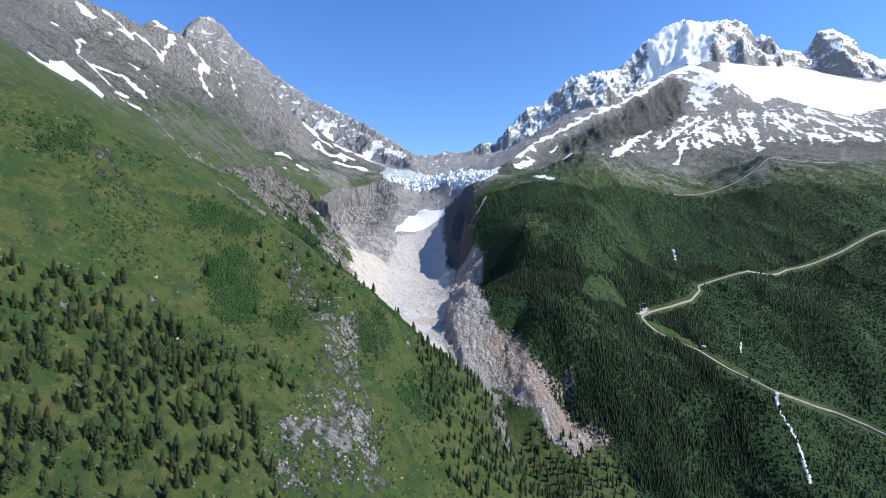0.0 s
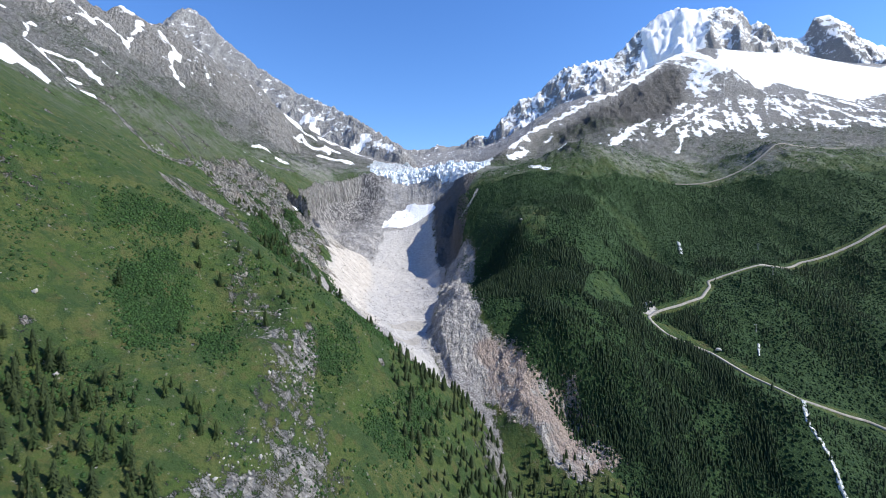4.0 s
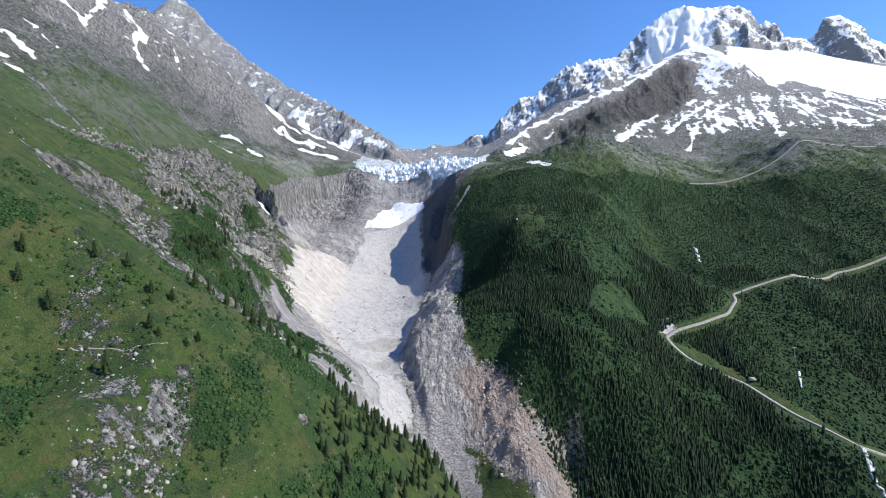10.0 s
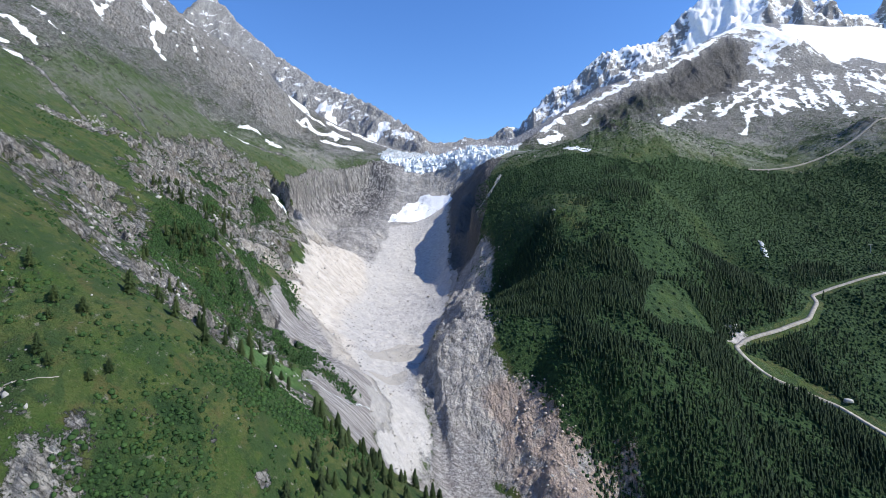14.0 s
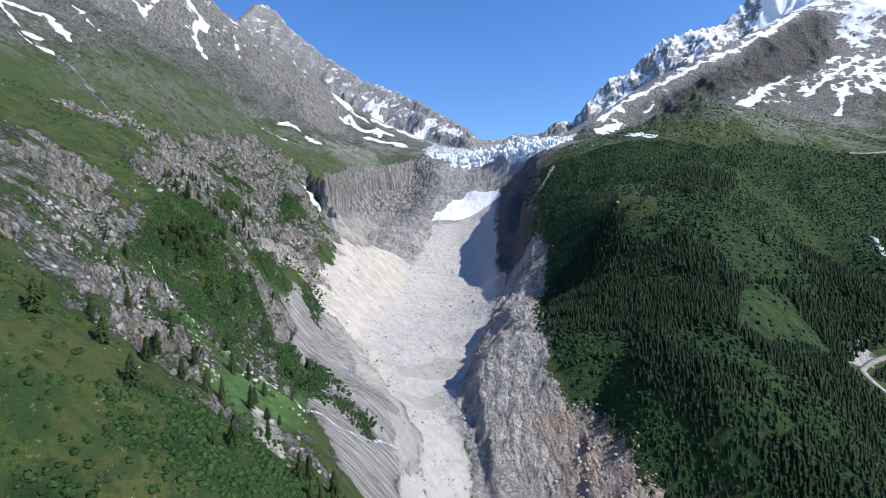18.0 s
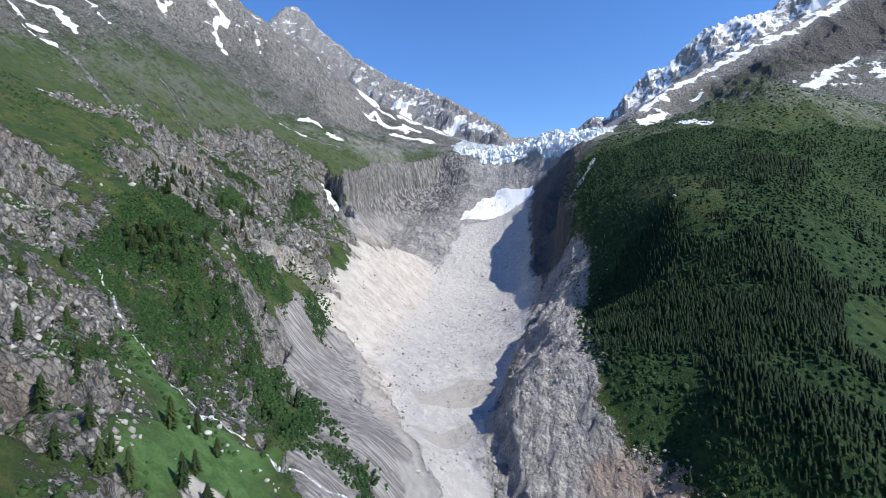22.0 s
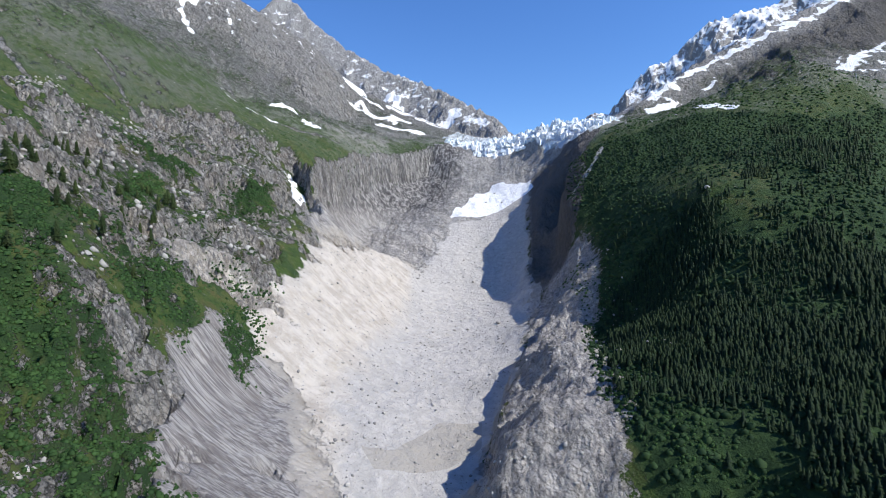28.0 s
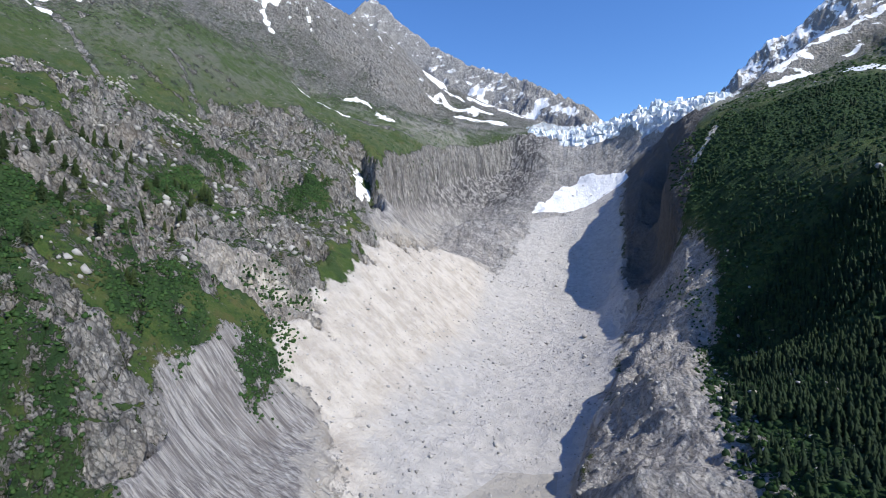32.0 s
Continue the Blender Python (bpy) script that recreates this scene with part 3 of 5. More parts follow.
class Net:
    """Short forms for node trees."""

    def __init__(self, tree):
        self.t = tree
        self.place = tree.nodes.new("ShaderNodeTexCoord").outputs["Object"]

    def link(self, a, b):
        if isinstance(a, (int, float)):
            b.default_value = a
        elif isinstance(a, tuple):
            b.default_value = (*a, 1) if len(a) == 3 and b.type == "RGBA" else a
        else:
            self.t.links.new(a, b)

    def noise(self, size, detail=4, rough=0.55, stretch=None, place=None, warp=0.0):
        n = self.t.nodes.new("ShaderNodeTexNoise")
        n.inputs["Scale"].default_value, n.inputs["Detail"].default_value, n.inputs["Roughness"].default_value = 1 / size, detail, rough
        n.inputs["Distortion"].default_value = warp
        v = place or self.place
        if stretch:
            mp = self.t.nodes.new("ShaderNodeMapping")
            mp.inputs["Scale"].default_value = stretch
            self.t.links.new(v, mp.inputs[0])
            v = mp.outputs[0]
        self.t.links.new(v, n.inputs["Vector"])
        return n.outputs[0]

    def cells(self, size, feature="F1", out="Distance"):
        n = self.t.nodes.new("ShaderNodeTexVoronoi")
        n.feature = feature
        n.inputs["Scale"].default_value = 1 / size
        self.t.links.new(self.place, n.inputs["Vector"])
        return n.outputs[out]

    def attr(self, name):
        n = self.t.nodes.new("ShaderNodeAttribute")
        n.attribute_name = name
        return n.outputs["Fac"]

    def math(self, op, a, b=0.0):
        n = self.t.nodes.new("ShaderNodeMath")
        n.operation = op
        self.link(a, n.inputs[0])
        self.link(b, n.inputs[1])
        return n.outputs[0]

    def span(self, v, a, b, c=0.0, d=1.0):
        n = self.t.nodes.new("ShaderNodeMapRange")
        n.interpolation_type = "SMOOTHSTEP"
        self.link(v, n.inputs[0])
        for k, w in enumerate((a, b, c, d)):
            self.link(w, n.inputs[k + 1])
        return n.outputs[0]

    def mix(self, f, a, b):
        n = self.t.nodes.new("ShaderNodeMix")
        n.data_type = "RGBA"
        self.link(f, n.inputs[0])
        self.link(a, n.inputs[6])
        self.link(b, n.inputs[7])
        return n.outputs[2]

    def bump(self, height, strength, distance):
        n = self.t.nodes.new("ShaderNodeBump")
        n.inputs["Strength"].default_value, n.inputs["Distance"].default_value = strength, distance
        self.t.links.new(height, n.inputs["Height"])
        return n.outputs[0]


def ground_look(t, out):
    n = Net(t)
    fine, mid, big, huge = n.noise(1.2, 5, 0.65), n.noise(7, 5, 0.6), n.noise(38, 5, 0.6), n.noise(220, 4)
    grain = n.noise(0.35, 4, 0.7)
    # grass, herbs and low shrubs
    grass = n.mix(n.span(big, 0.35, 0.65), (0.040, 0.074, 0.016), (0.070, 0.086, 0.027))
    grass = n.mix(n.span(mid, 0.48, 0.68), grass, (0.024, 0.050, 0.016))
    tuft = n.noise(2.6, 5, 0.68)
    grass = n.mix(n.span(tuft, 0.5, 0.66, 0, 0.6), grass, (0.022, 0.048, 0.013))
    grass = n.mix(n.span(fine, 0.48, 0.76, 0, 0.6), grass, (0.115, 0.118, 0.05))
    grass = n.mix(n.span(n.noise(15, 5, 0.65), 0.52, 0.66, 0, 0.65), grass, (0.082, 0.074, 0.030))
    grass = n.mix(n.span(n.noise(24, 6, 0.68, warp=0.6), 0.48, 0.57, 0, 0.75), grass, (0.026, 0.054, 0.018))
    grass = n.mix(n.span(n.noise(5, 6, 0.72), 0.60, 0.68, 0, 0.7), grass, (0.20, 0.19, 0.16))
    grass = n.mix(n.attr("lush"), grass, n.mix(n.span(n.math("ADD", n.math("MULTIPLY", mid, 0.6), n.math("MULTIPLY", fine, 0.4)), 0.38, 0.62), (0.046, 0.102, 0.030), (0.090, 0.165, 0.056)))
    scree_grey = n.mix(n.attr("upland"), (0.110, 0.116, 0.096), (0.27, 0.26, 0.245))
    high = n.mix(n.span(n.math("ADD", n.math("MULTIPLY", huge, 0.35), n.math("ADD", n.math("MULTIPLY", big, 0.4), n.math("MULTIPLY", mid, 0.35))), 0.45, 0.60), scree_grey, (0.048, 0.076, 0.028))
    high = n.mix(n.span(tuft, 0.5, 0.66, 0, 0.55), high, (0.05, 0.058, 0.038))
    grass = n.mix(n.attr("high"), grass, high)
    shrub = n.mix(n.span(mid, 0.4, 0.65), (0.016, 0.038, 0.013), (0.034, 0.066, 0.021))
    col = n.mix(n.span(n.math("ADD", n.attr("wood"), n.math("MULTIPLY", n.math("SUBTRACT", big, 0.5), 0.5)), 0.35, 0.6), grass, shrub)
    # rock
    def strata(a, b, c):
        v = t.nodes.new("ShaderNodeCombineXYZ")
        for k, (way, size) in enumerate((((0.31, -0.95, 0.0), a), ((0.72, 0.23, 0.65), b), ((0.62, 0.20, -0.76), c))):
            d = t.nodes.new("ShaderNodeVectorMath")
            d.operation = "DOT_PRODUCT"
            t.links.new(n.place, d.inputs[0])
            d.inputs[1].default_value = tuple(w / size for w in way)
            t.links.new(d.outputs["Value"], v.inputs[k])
        return v.outputs[0]
    streak = n.noise(1, 6, 0.68, place=strata(7, 9, 55), warp=0.5)
    thin = n.noise(1, 5, 0.7, place=strata(1.6, 2.2, 14), warp=0.4)
    facet = n.noise(1, 6, 0.7, place=strata(3.2, 5, 9), warp=0.8)
    blocks, shade = [], []
    for size in (8.0, 3.0):
        q = t.nodes.new("ShaderNodeTexVoronoi")
        q.inputs["Scale"].default_value = 1 / size
        mp = t.nodes.new("ShaderNodeMapping")
        mp.inputs["Scale"].default_value = (1.0, 0.8, 0.42)
        warp = t.nodes.new("ShaderNodeVectorMath")
        warp.operation = "MULTIPLY_ADD"
        t.links.new(t.nodes.new("ShaderNodeTexNoise").outputs["Color"], warp.inputs[0])
        warp.inputs[0].links[0].from_node.inputs["Scale"].default_value = 0.6 / size
        t.links.new(n.place, warp.inputs[0].links[0].from_node.inputs["Vector"])
        warp.inputs[1].default_value = (size * 0.9,) * 3
        t.links.new(n.place, warp.inputs[2])
        t.links.new(warp.outputs[0], mp.inputs[0])
        t.links.new(mp.outputs[0], q.inputs["Vector"])
        blocks.append(q.outputs["Distance"])
        one = t.nodes.new("ShaderNodeSeparateColor")
        t.links.new(q.outputs["Color"], one.inputs[0])
        shade.append(one.outputs[0])
    rock = n.mix(n.span(streak, 0.35, 0.68), (0.22, 0.213, 0.20), (0.50, 0.485, 0.46))
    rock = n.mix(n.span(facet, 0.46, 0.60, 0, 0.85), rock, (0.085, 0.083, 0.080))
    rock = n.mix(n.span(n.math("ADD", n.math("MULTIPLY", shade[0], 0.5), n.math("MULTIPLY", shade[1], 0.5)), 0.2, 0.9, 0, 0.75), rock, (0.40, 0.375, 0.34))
    # crevice shade painted into the rock colour, at block edges the bump sinks
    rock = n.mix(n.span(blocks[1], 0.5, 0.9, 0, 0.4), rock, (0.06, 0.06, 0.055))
    seam = t.nodes.new("ShaderNodeTexVoronoi")
    seam.feature = "DISTANCE_TO_EDGE"
    seam.inputs["Scale"].default_value = 1.0
    bent = t.nodes.new("ShaderNodeVectorMath")
    bent.operation = "ADD"
    t.links.new(strata(3.0, 2.2, 9), bent.inputs[0])
    t.links.new(n.noise(6, 4, 0.65), bent.inputs[1])
    t.links.new(bent.outputs[0], seam.inputs["Vector"])
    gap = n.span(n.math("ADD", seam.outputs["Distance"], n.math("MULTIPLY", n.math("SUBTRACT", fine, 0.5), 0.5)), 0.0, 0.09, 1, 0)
    # dark joints, deepened with painted crevice shade along the bump's gaps
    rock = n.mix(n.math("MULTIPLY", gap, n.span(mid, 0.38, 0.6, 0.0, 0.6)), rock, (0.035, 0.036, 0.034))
    rock = n.mix(n.span(big, 0.45, 0.75, 0, 0.6), rock, (0.24, 0.20, 0.16))
    rock = n.mix(n.span(fine, 0.5, 0.72, 0, 0.55), rock, (0.10, 0.095, 0.09))
    pale_rock = n.mix(n.span(streak, 0.36, 0.66), (0.31, 0.295, 0.285), (0.57, 0.54, 0.51))
    pale_rock = n.mix(n.span(thin, 0.5, 0.64, 0, 0.7), pale_rock, (0.16, 0.145, 0.14))
    rock = n.mix(n.attr("pale"), rock, pale_rock)
    grooves = n.noise(1, 5, 0.7, place=strata(1.5, 2.4, 40), warp=0.35)
    broad = n.noise(1, 4, 0.6, place=strata(7, 9, 110), warp=0.4)
    slab_rock = n.mix(n.span(grooves, 0.36, 0.64), (0.14, 0.13, 0.133), (0.50, 0.48, 0.465))
    slab_rock = n.mix(n.span(broad, 0.47, 0.66, 0, 0.65), slab_rock, (0.155, 0.135, 0.13))
    rock = n.mix(n.math("MULTIPLY", n.attr("slab"), 0.85), rock, slab_rock)
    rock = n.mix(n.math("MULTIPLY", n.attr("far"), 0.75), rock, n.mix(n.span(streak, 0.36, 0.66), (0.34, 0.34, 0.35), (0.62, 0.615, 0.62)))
    rock = n.mix(n.span(n.math("MULTIPLY", n.attr("rust"), n.span(big, 0.3, 0.6)), 0.1, 0.55, 0, 0.75), rock, (0.38, 0.29, 0.24))
    band_ = n.noise(1, 5, 0.6, place=strata(16, 30, 160), warp=0.3)
    rock = n.mix(n.math("MULTIPLY", n.attr("face"), n.span(band_, 0.47, 0.6, 0, 0.7)), rock, (0.075, 0.072, 0.072))
    rock = n.mix(n.math("MULTIPLY", n.attr("upland"), 0.5), rock, n.mix(n.span(facet, 0.4, 0.62), (0.46, 0.45, 0.43), (0.20, 0.196, 0.19)))
    flutes = n.noise(1, 5, 0.62, stretch=(1 / 6, 1 / 6, 1 / 90), warp=0.3)
    rock = n.mix(n.math("MULTIPLY", n.attr("face"), n.span(flutes, 0.42, 0.56, 0, 0.85)), rock, (0.065, 0.062, 0.066))
    # near-black rock: the dark cliffs, and shade painted onto the right wall
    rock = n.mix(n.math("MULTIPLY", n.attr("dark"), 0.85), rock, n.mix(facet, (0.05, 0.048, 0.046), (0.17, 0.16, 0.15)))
    edge = n.math("ADD", n.attr("rock"), n.math("ADD", n.math("MULTIPLY", n.math("SUBTRACT", mid, 0.5), 1.7), n.math("MULTIPLY", n.math("SUBTRACT", fine, 0.5), 1.4)))
    bare = n.span(edge, 0.42, 0.58)
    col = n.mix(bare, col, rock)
    # scree and glacier debris
    debris = n.mix(n.span(mid, 0.35, 0.7), (0.40, 0.385, 0.37), (0.49, 0.47, 0.45))
    debris = n.mix(n.span(big, 0.5, 0.72, 0, 0.55), debris, (0.33, 0.32, 0.305))
    debris = n.mix(n.span(fine, 0.55, 0.75, 0, 0.5), debris, (0.28, 0.27, 0.26))
    debris = n.mix(n.attr("scree"), debris, n.mix(n.span(n.math("ADD", n.math("MULTIPLY", streak, 0.35), n.math("MULTIPLY", n.noise(17, 5, 0.68), 0.65)), 0.38, 0.62), (0.40, 0.36, 0.315), (0.55, 0.51, 0.46)))
    debris = n.mix(n.span(n.attr("silt"), 0.45, 0.55), debris, (0.36, 0.34, 0.31))
    edge = n.math("ADD", n.attr("debris"), n.math("MULTIPLY", n.math("SUBTRACT", mid, 0.5), 0.7))
    col = n.mix(n.span(edge, 0.4, 0.6), col, debris)
    # ice and snow
    ice = n.mix(n.span(n.noise(26, 5, 0.6), 0.4, 0.65), (0.62, 0.69, 0.74), (0.88, 0.89, 0.90))
    ice = n.mix(n.span(mid, 0.5, 0.72, 0, 0.5), ice, (0.36, 0.40, 0.42))
    col = n.mix(n.span(n.math("ADD", n.attr("ice"), n.math("MULTIPLY", n.math("SUBTRACT", mid, 0.5), 0.5)), 0.42, 0.55), col, ice)
    snow = n.mix(n.span(big, 0.4, 0.7), (0.88, 0.89, 0.90), (0.80, 0.81, 0.83))
    s = n.math("ADD", n.attr("snow"), n.math("ADD", n.math("MULTIPLY", n.math("SUBTRACT", n.noise(30, 6, 0.66), 0.5), 1.2), n.math("MULTIPLY", n.math("SUBTRACT", n.noise(90, 4, 0.6), 0.5), 0.9)))
    s = n.span(s, 0.47, 0.53)
    col = n.mix(s, col, snow)
    n.link(col, out.inputs["Base Color"])
    out.inputs["Roughness"].default_value = 0.92
    out.inputs["Specular IOR Level"].default_value = 0.2
    crack = n.math("MULTIPLY", n.math("MULTIPLY", bare, n.math("SUBTRACT", 1.0, s)), n.math("ADD", n.math("MULTIPLY", n.math("SUBTRACT", 1.0, n.attr("sheer")), n.math("ADD", n.math("MULTIPLY", blocks[0], -8.0), n.math("SUBTRACT", n.math("MULTIPLY", blocks[1], -3.4), n.math("MULTIPLY", gap, 1.2)))), n.math("ADD", n.math("MULTIPLY", facet, 2.4), n.math("MULTIPLY", thin, 1.4))))
    h = n.math("ADD", n.math("ADD", crack, n.math("MULTIPLY", mid, 2.0)), n.math("ADD", n.math("MULTIPLY", fine, 0.8), n.math("MULTIPLY", grain, 0.25)))
    n.link(n.bump(h, 1.0, 1.6), out.inputs["Normal"])


GROUND = material("ground", ground_look)


# ---- the ground: one sheet to the horizon ----
def grid_lines():
    ys, y = [], -1400.0
    while y < 4940:
        ys.append(y)
        y += 60 if y < -120 else 9 if y < 180 else 3.4 if y < 1050 else 3.4 + 0.0048 * (y - 1050)
    u = np.linspace(-1, 1, 860)
    return np.array(ys), 0.52 * u + 0.48 * u ** 3


YS, US = grid_lines()
GX = (900 + 0.95 * np.maximum(YS, 0))[:, None] * US[None]
GY = np.repeat(YS[:, None], len(US), 1)
GZ, COVER = land(GX, GY)


def normal_z(z):
    zy = np.gradient(z, axis=0) / np.gradient(GY, axis=0)
    zx = np.gradient(z, axis=1) / np.gradient(GX, axis=1)
    return 1 / np.sqrt(1 + zx ** 2 + zy ** 2), zx, zy


def build_ground():
    rows, cols = GX.shape
    me = bpy.data.meshes.new("ground")
    i = (np.arange(rows - 1)[:, None] * cols + np.arange(cols - 1)[None]).ravel()
    faces = np.stack([i, i + 1, i + 1 + cols, i + cols], 1)
    me.vertices.add(rows * cols)
    me.vertices.foreach_set("co", np.stack([GX, GY, GZ], -1).astype(np.float32).ravel())
    me.loops.add(faces.size)
    me.loops.foreach_set("vertex_index", faces.astype(np.int32).ravel())
    me.polygons.add(len(faces))
    me.polygons.foreach_set("loop_start", np.arange(0, faces.size, 4, dtype=np.int32))
    me.update(calc_edges=True)
    c, (up, zx, zy) = COVER, normal_z(GZ)
    level = GZ + 40 * fbm(GX, GY, 300, 3, 91)
    steep = ease(0.62, 0.42, up)
    rock = np.maximum.reduce([c["crag"] * (0.46 + 0.5 * ease(0.80, 0.55, up)), (0.42 + 0.3 * fbm(GX, GY, 75, 3, 99)) * inside(GX, GY, ROCKY_SIDE, 30), (0.50 + 0.42 * fbm(GX, GY, 24, 3, 97)) * inside(GX, GY, MIXED, 10) * (1 - c["lush"]), 0.70 * c["mosaic"] * (0.75 + 0.5 * fbm(GX, GY, 22, 3, 98)), 0.8 * steep * (1 - c["wood"] * 0.9) * (1 - c["lush"]), c["wall"], c["bluff"], c["slab"], 0.95 * c["peak"], (0.22 + 0.32 * np.maximum(ease(1350, 1650, GY), ease(-700, -860, GX))) * ease(180, 400, level), 0.46 * ease(40, 200, GX) * ease(220, 340, level)])
    rock = np.maximum(rock, 0.85 * ease(2050, 2300, GY))
    high = ease(120, 360, level)
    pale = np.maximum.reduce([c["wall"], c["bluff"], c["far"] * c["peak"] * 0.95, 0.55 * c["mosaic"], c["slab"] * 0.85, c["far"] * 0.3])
    rust = inside(GX, GY, [(20, 880), (100, 905), (260, 840), (330, 740), (200, 700), (60, 800)], 30)
    # the right wall's shade is painted in: its rock is coloured near-black
    shaded_wall = inside(GX, GY, RIGHT_WALL, 7)
    dark = np.maximum(c["cliff"], shaded_wall)
    rock = np.maximum(rock, shaded_wall)
    snow = np.maximum(0.80 * c["snowfield"], inside(GX, GY, STREAKS, 60) * (0.10 + 0.85 * ridged(GX - 0.35 * GY, 0.2 * GY, 62, 4, 74, 0.6) ** 2)) * (0.62 + 0.38 * ease(0.55, 0.8, up))
    east = ease(-100, 500, GX)
    snow = np.maximum(snow, c["far"] * c["peak"] * (0.20 + 0.16 * east + (0.16 + 0.16 * east) * ease(0.35, 0.7, up)))
    bent_x, bent_y, uneven = GX + 9 * fbm(GX, GY, 45, 3, 93), GY + 9 * fbm(GX, GY, 45, 3, 94), 0.5 * np.clip(1 + 0.8 * fbm(GX, GY, 60, 3, 95), 0.35, 2)
    for wide, line in SNOW_LEFT + [(1.5 * wide, line) for wide, line in SNOW_SHOULDER] + SNOW_RIGHT:
        snow = np.maximum(snow, 0.78 - along(bent_x, bent_y, line)[0] * uneven / wide)
    snow = np.maximum(snow, 0.34 * ease(380, 600, level) * ease(1300, 1700, GY)) * (1 - 0.75 * c["cliff"])
    snow = np.maximum.reduce([snow, inside(GX, GY, SNOW_FAN, 10), 0.85 * inside(GX, GY, SNOW_PATCH, 6)])
    snow = np.maximum(snow, 0.8 * inside(GX, GY, [(1500, 4500), (1750, 4920), (2350, 4920), (2250, 4600), (2000, 4200), (1700, 4200)], 80))
    run_off = np.zeros_like(GZ)
    for wide, line in RUNNELS:
        open_rock = ease(0.3, 0.7, 0.8 - 0.4 * along(GX, GY, line)[0] * (1 + 0.5 * fbm(GX, GY, 25, 3, 96)) / wide)
        rock, pale = np.maximum(rock, 0.66 * open_rock), np.maximum(pale, 0.55 * open_rock)
    for wide, line in SLIPS:
        run_off = np.maximum(run_off, 0.85 - 0.4 * along(GX, GY, line)[0] * (1 + 0.5 * fbm(GX, GY, 25, 3, 96)) / wide)
    silt = np.maximum(inside(GX, GY, [(-137, 935), (-118, 950), (-105, 1010), (-75, 1035), (-65, 985), (-95, 945), (-122, 924)], 5), inside(GX, GY, [(-120, 885), (-98, 900), (-78, 930), (-72, 905), (-95, 878)], 5))
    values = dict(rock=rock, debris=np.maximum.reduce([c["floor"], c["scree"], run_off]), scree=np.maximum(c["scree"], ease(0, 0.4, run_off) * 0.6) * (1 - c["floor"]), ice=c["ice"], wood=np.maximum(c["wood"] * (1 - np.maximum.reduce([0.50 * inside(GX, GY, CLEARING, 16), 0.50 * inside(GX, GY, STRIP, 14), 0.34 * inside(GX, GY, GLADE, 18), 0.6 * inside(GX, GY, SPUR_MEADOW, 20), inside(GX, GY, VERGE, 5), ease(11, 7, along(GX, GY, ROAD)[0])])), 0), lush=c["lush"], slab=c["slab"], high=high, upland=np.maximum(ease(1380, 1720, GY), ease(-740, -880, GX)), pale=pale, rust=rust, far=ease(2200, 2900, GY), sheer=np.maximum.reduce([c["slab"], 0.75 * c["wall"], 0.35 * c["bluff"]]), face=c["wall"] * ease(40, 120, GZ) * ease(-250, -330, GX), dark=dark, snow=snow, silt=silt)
    for outline in SCRUB_PATCHES:
        (x0, y0), (x1, y1) = np.min(outline, 0) - 15, np.max(outline, 0) + 15
        here = (GX > x0) & (GX < x1) & (GY > y0) & (GY < y1)
        leafy = np.zeros_like(GX)
        leafy[here] = thicket(GX[here], GY[here], outline)
        values["wood"] = np.maximum(values["wood"], 0.6 * leafy)
        values["rock"] = values["rock"] * (1 - 0.6 * leafy)
    for name, v in values.items():
        me.attributes.new(name, "FLOAT", "POINT").data.foreach_set("value", np.clip(v, 0, 1).astype(np.float32).ravel())
    me.materials.append(GROUND)
    ob = new("ground", me)
    return tagged(ob, "alpine valley with grass, crags, grey glacier debris and snowy mountains", "mountain valley", kind="structure")


build_ground()


# ---- helpers for things ----
def ground_z(x, y):
    """Height of the ground mesh at places of the plan."""
    x, y = np.asarray(x, float), np.asarray(y, float)
    r = np.clip(np.searchsorted(YS, y) - 1, 0, len(YS) - 2)
    fy = np.clip((y - YS[r]) / (YS[r + 1] - YS[r]), 0, 1)
    out = []
    for k in (r, r + 1):
        u = x / (900 + 0.95 * np.maximum(YS[k], 0))
        q = np.clip(np.searchsorted(US, u) - 1, 0, len(US) - 2)
        fx = np.clip((u - US[q]) / (US[q + 1] - US[q]), 0, 1)
        out.append(GZ[k, q] * (1 - fx) + GZ[k, q + 1] * fx)
    return out[0] * (1 - fy) + out[1] * fy


def mesh_of(name, verts, faces, look_, smooth=False):
    me = bpy.data.meshes.new(name)
    faces = np.asarray(faces)
    size = faces.shape[1]
    me.vertices.add(len(verts))
    me.vertices.foreach_set("co", np.asarray(verts, np.float32).ravel())
    me.loops.add(faces.size)
    me.loops.foreach_set("vertex_index", faces.astype(np.int32).ravel())
    me.polygons.add(len(faces))
    me.polygons.foreach_set("loop_start", np.arange(0, faces.size, size, dtype=np.int32))
    me.update(calc_edges=True)
    me.validate()
    if smooth:
        me.polygons.foreach_set("use_smooth", np.ones(len(faces), bool))
    me.materials.append(look_)
    return me


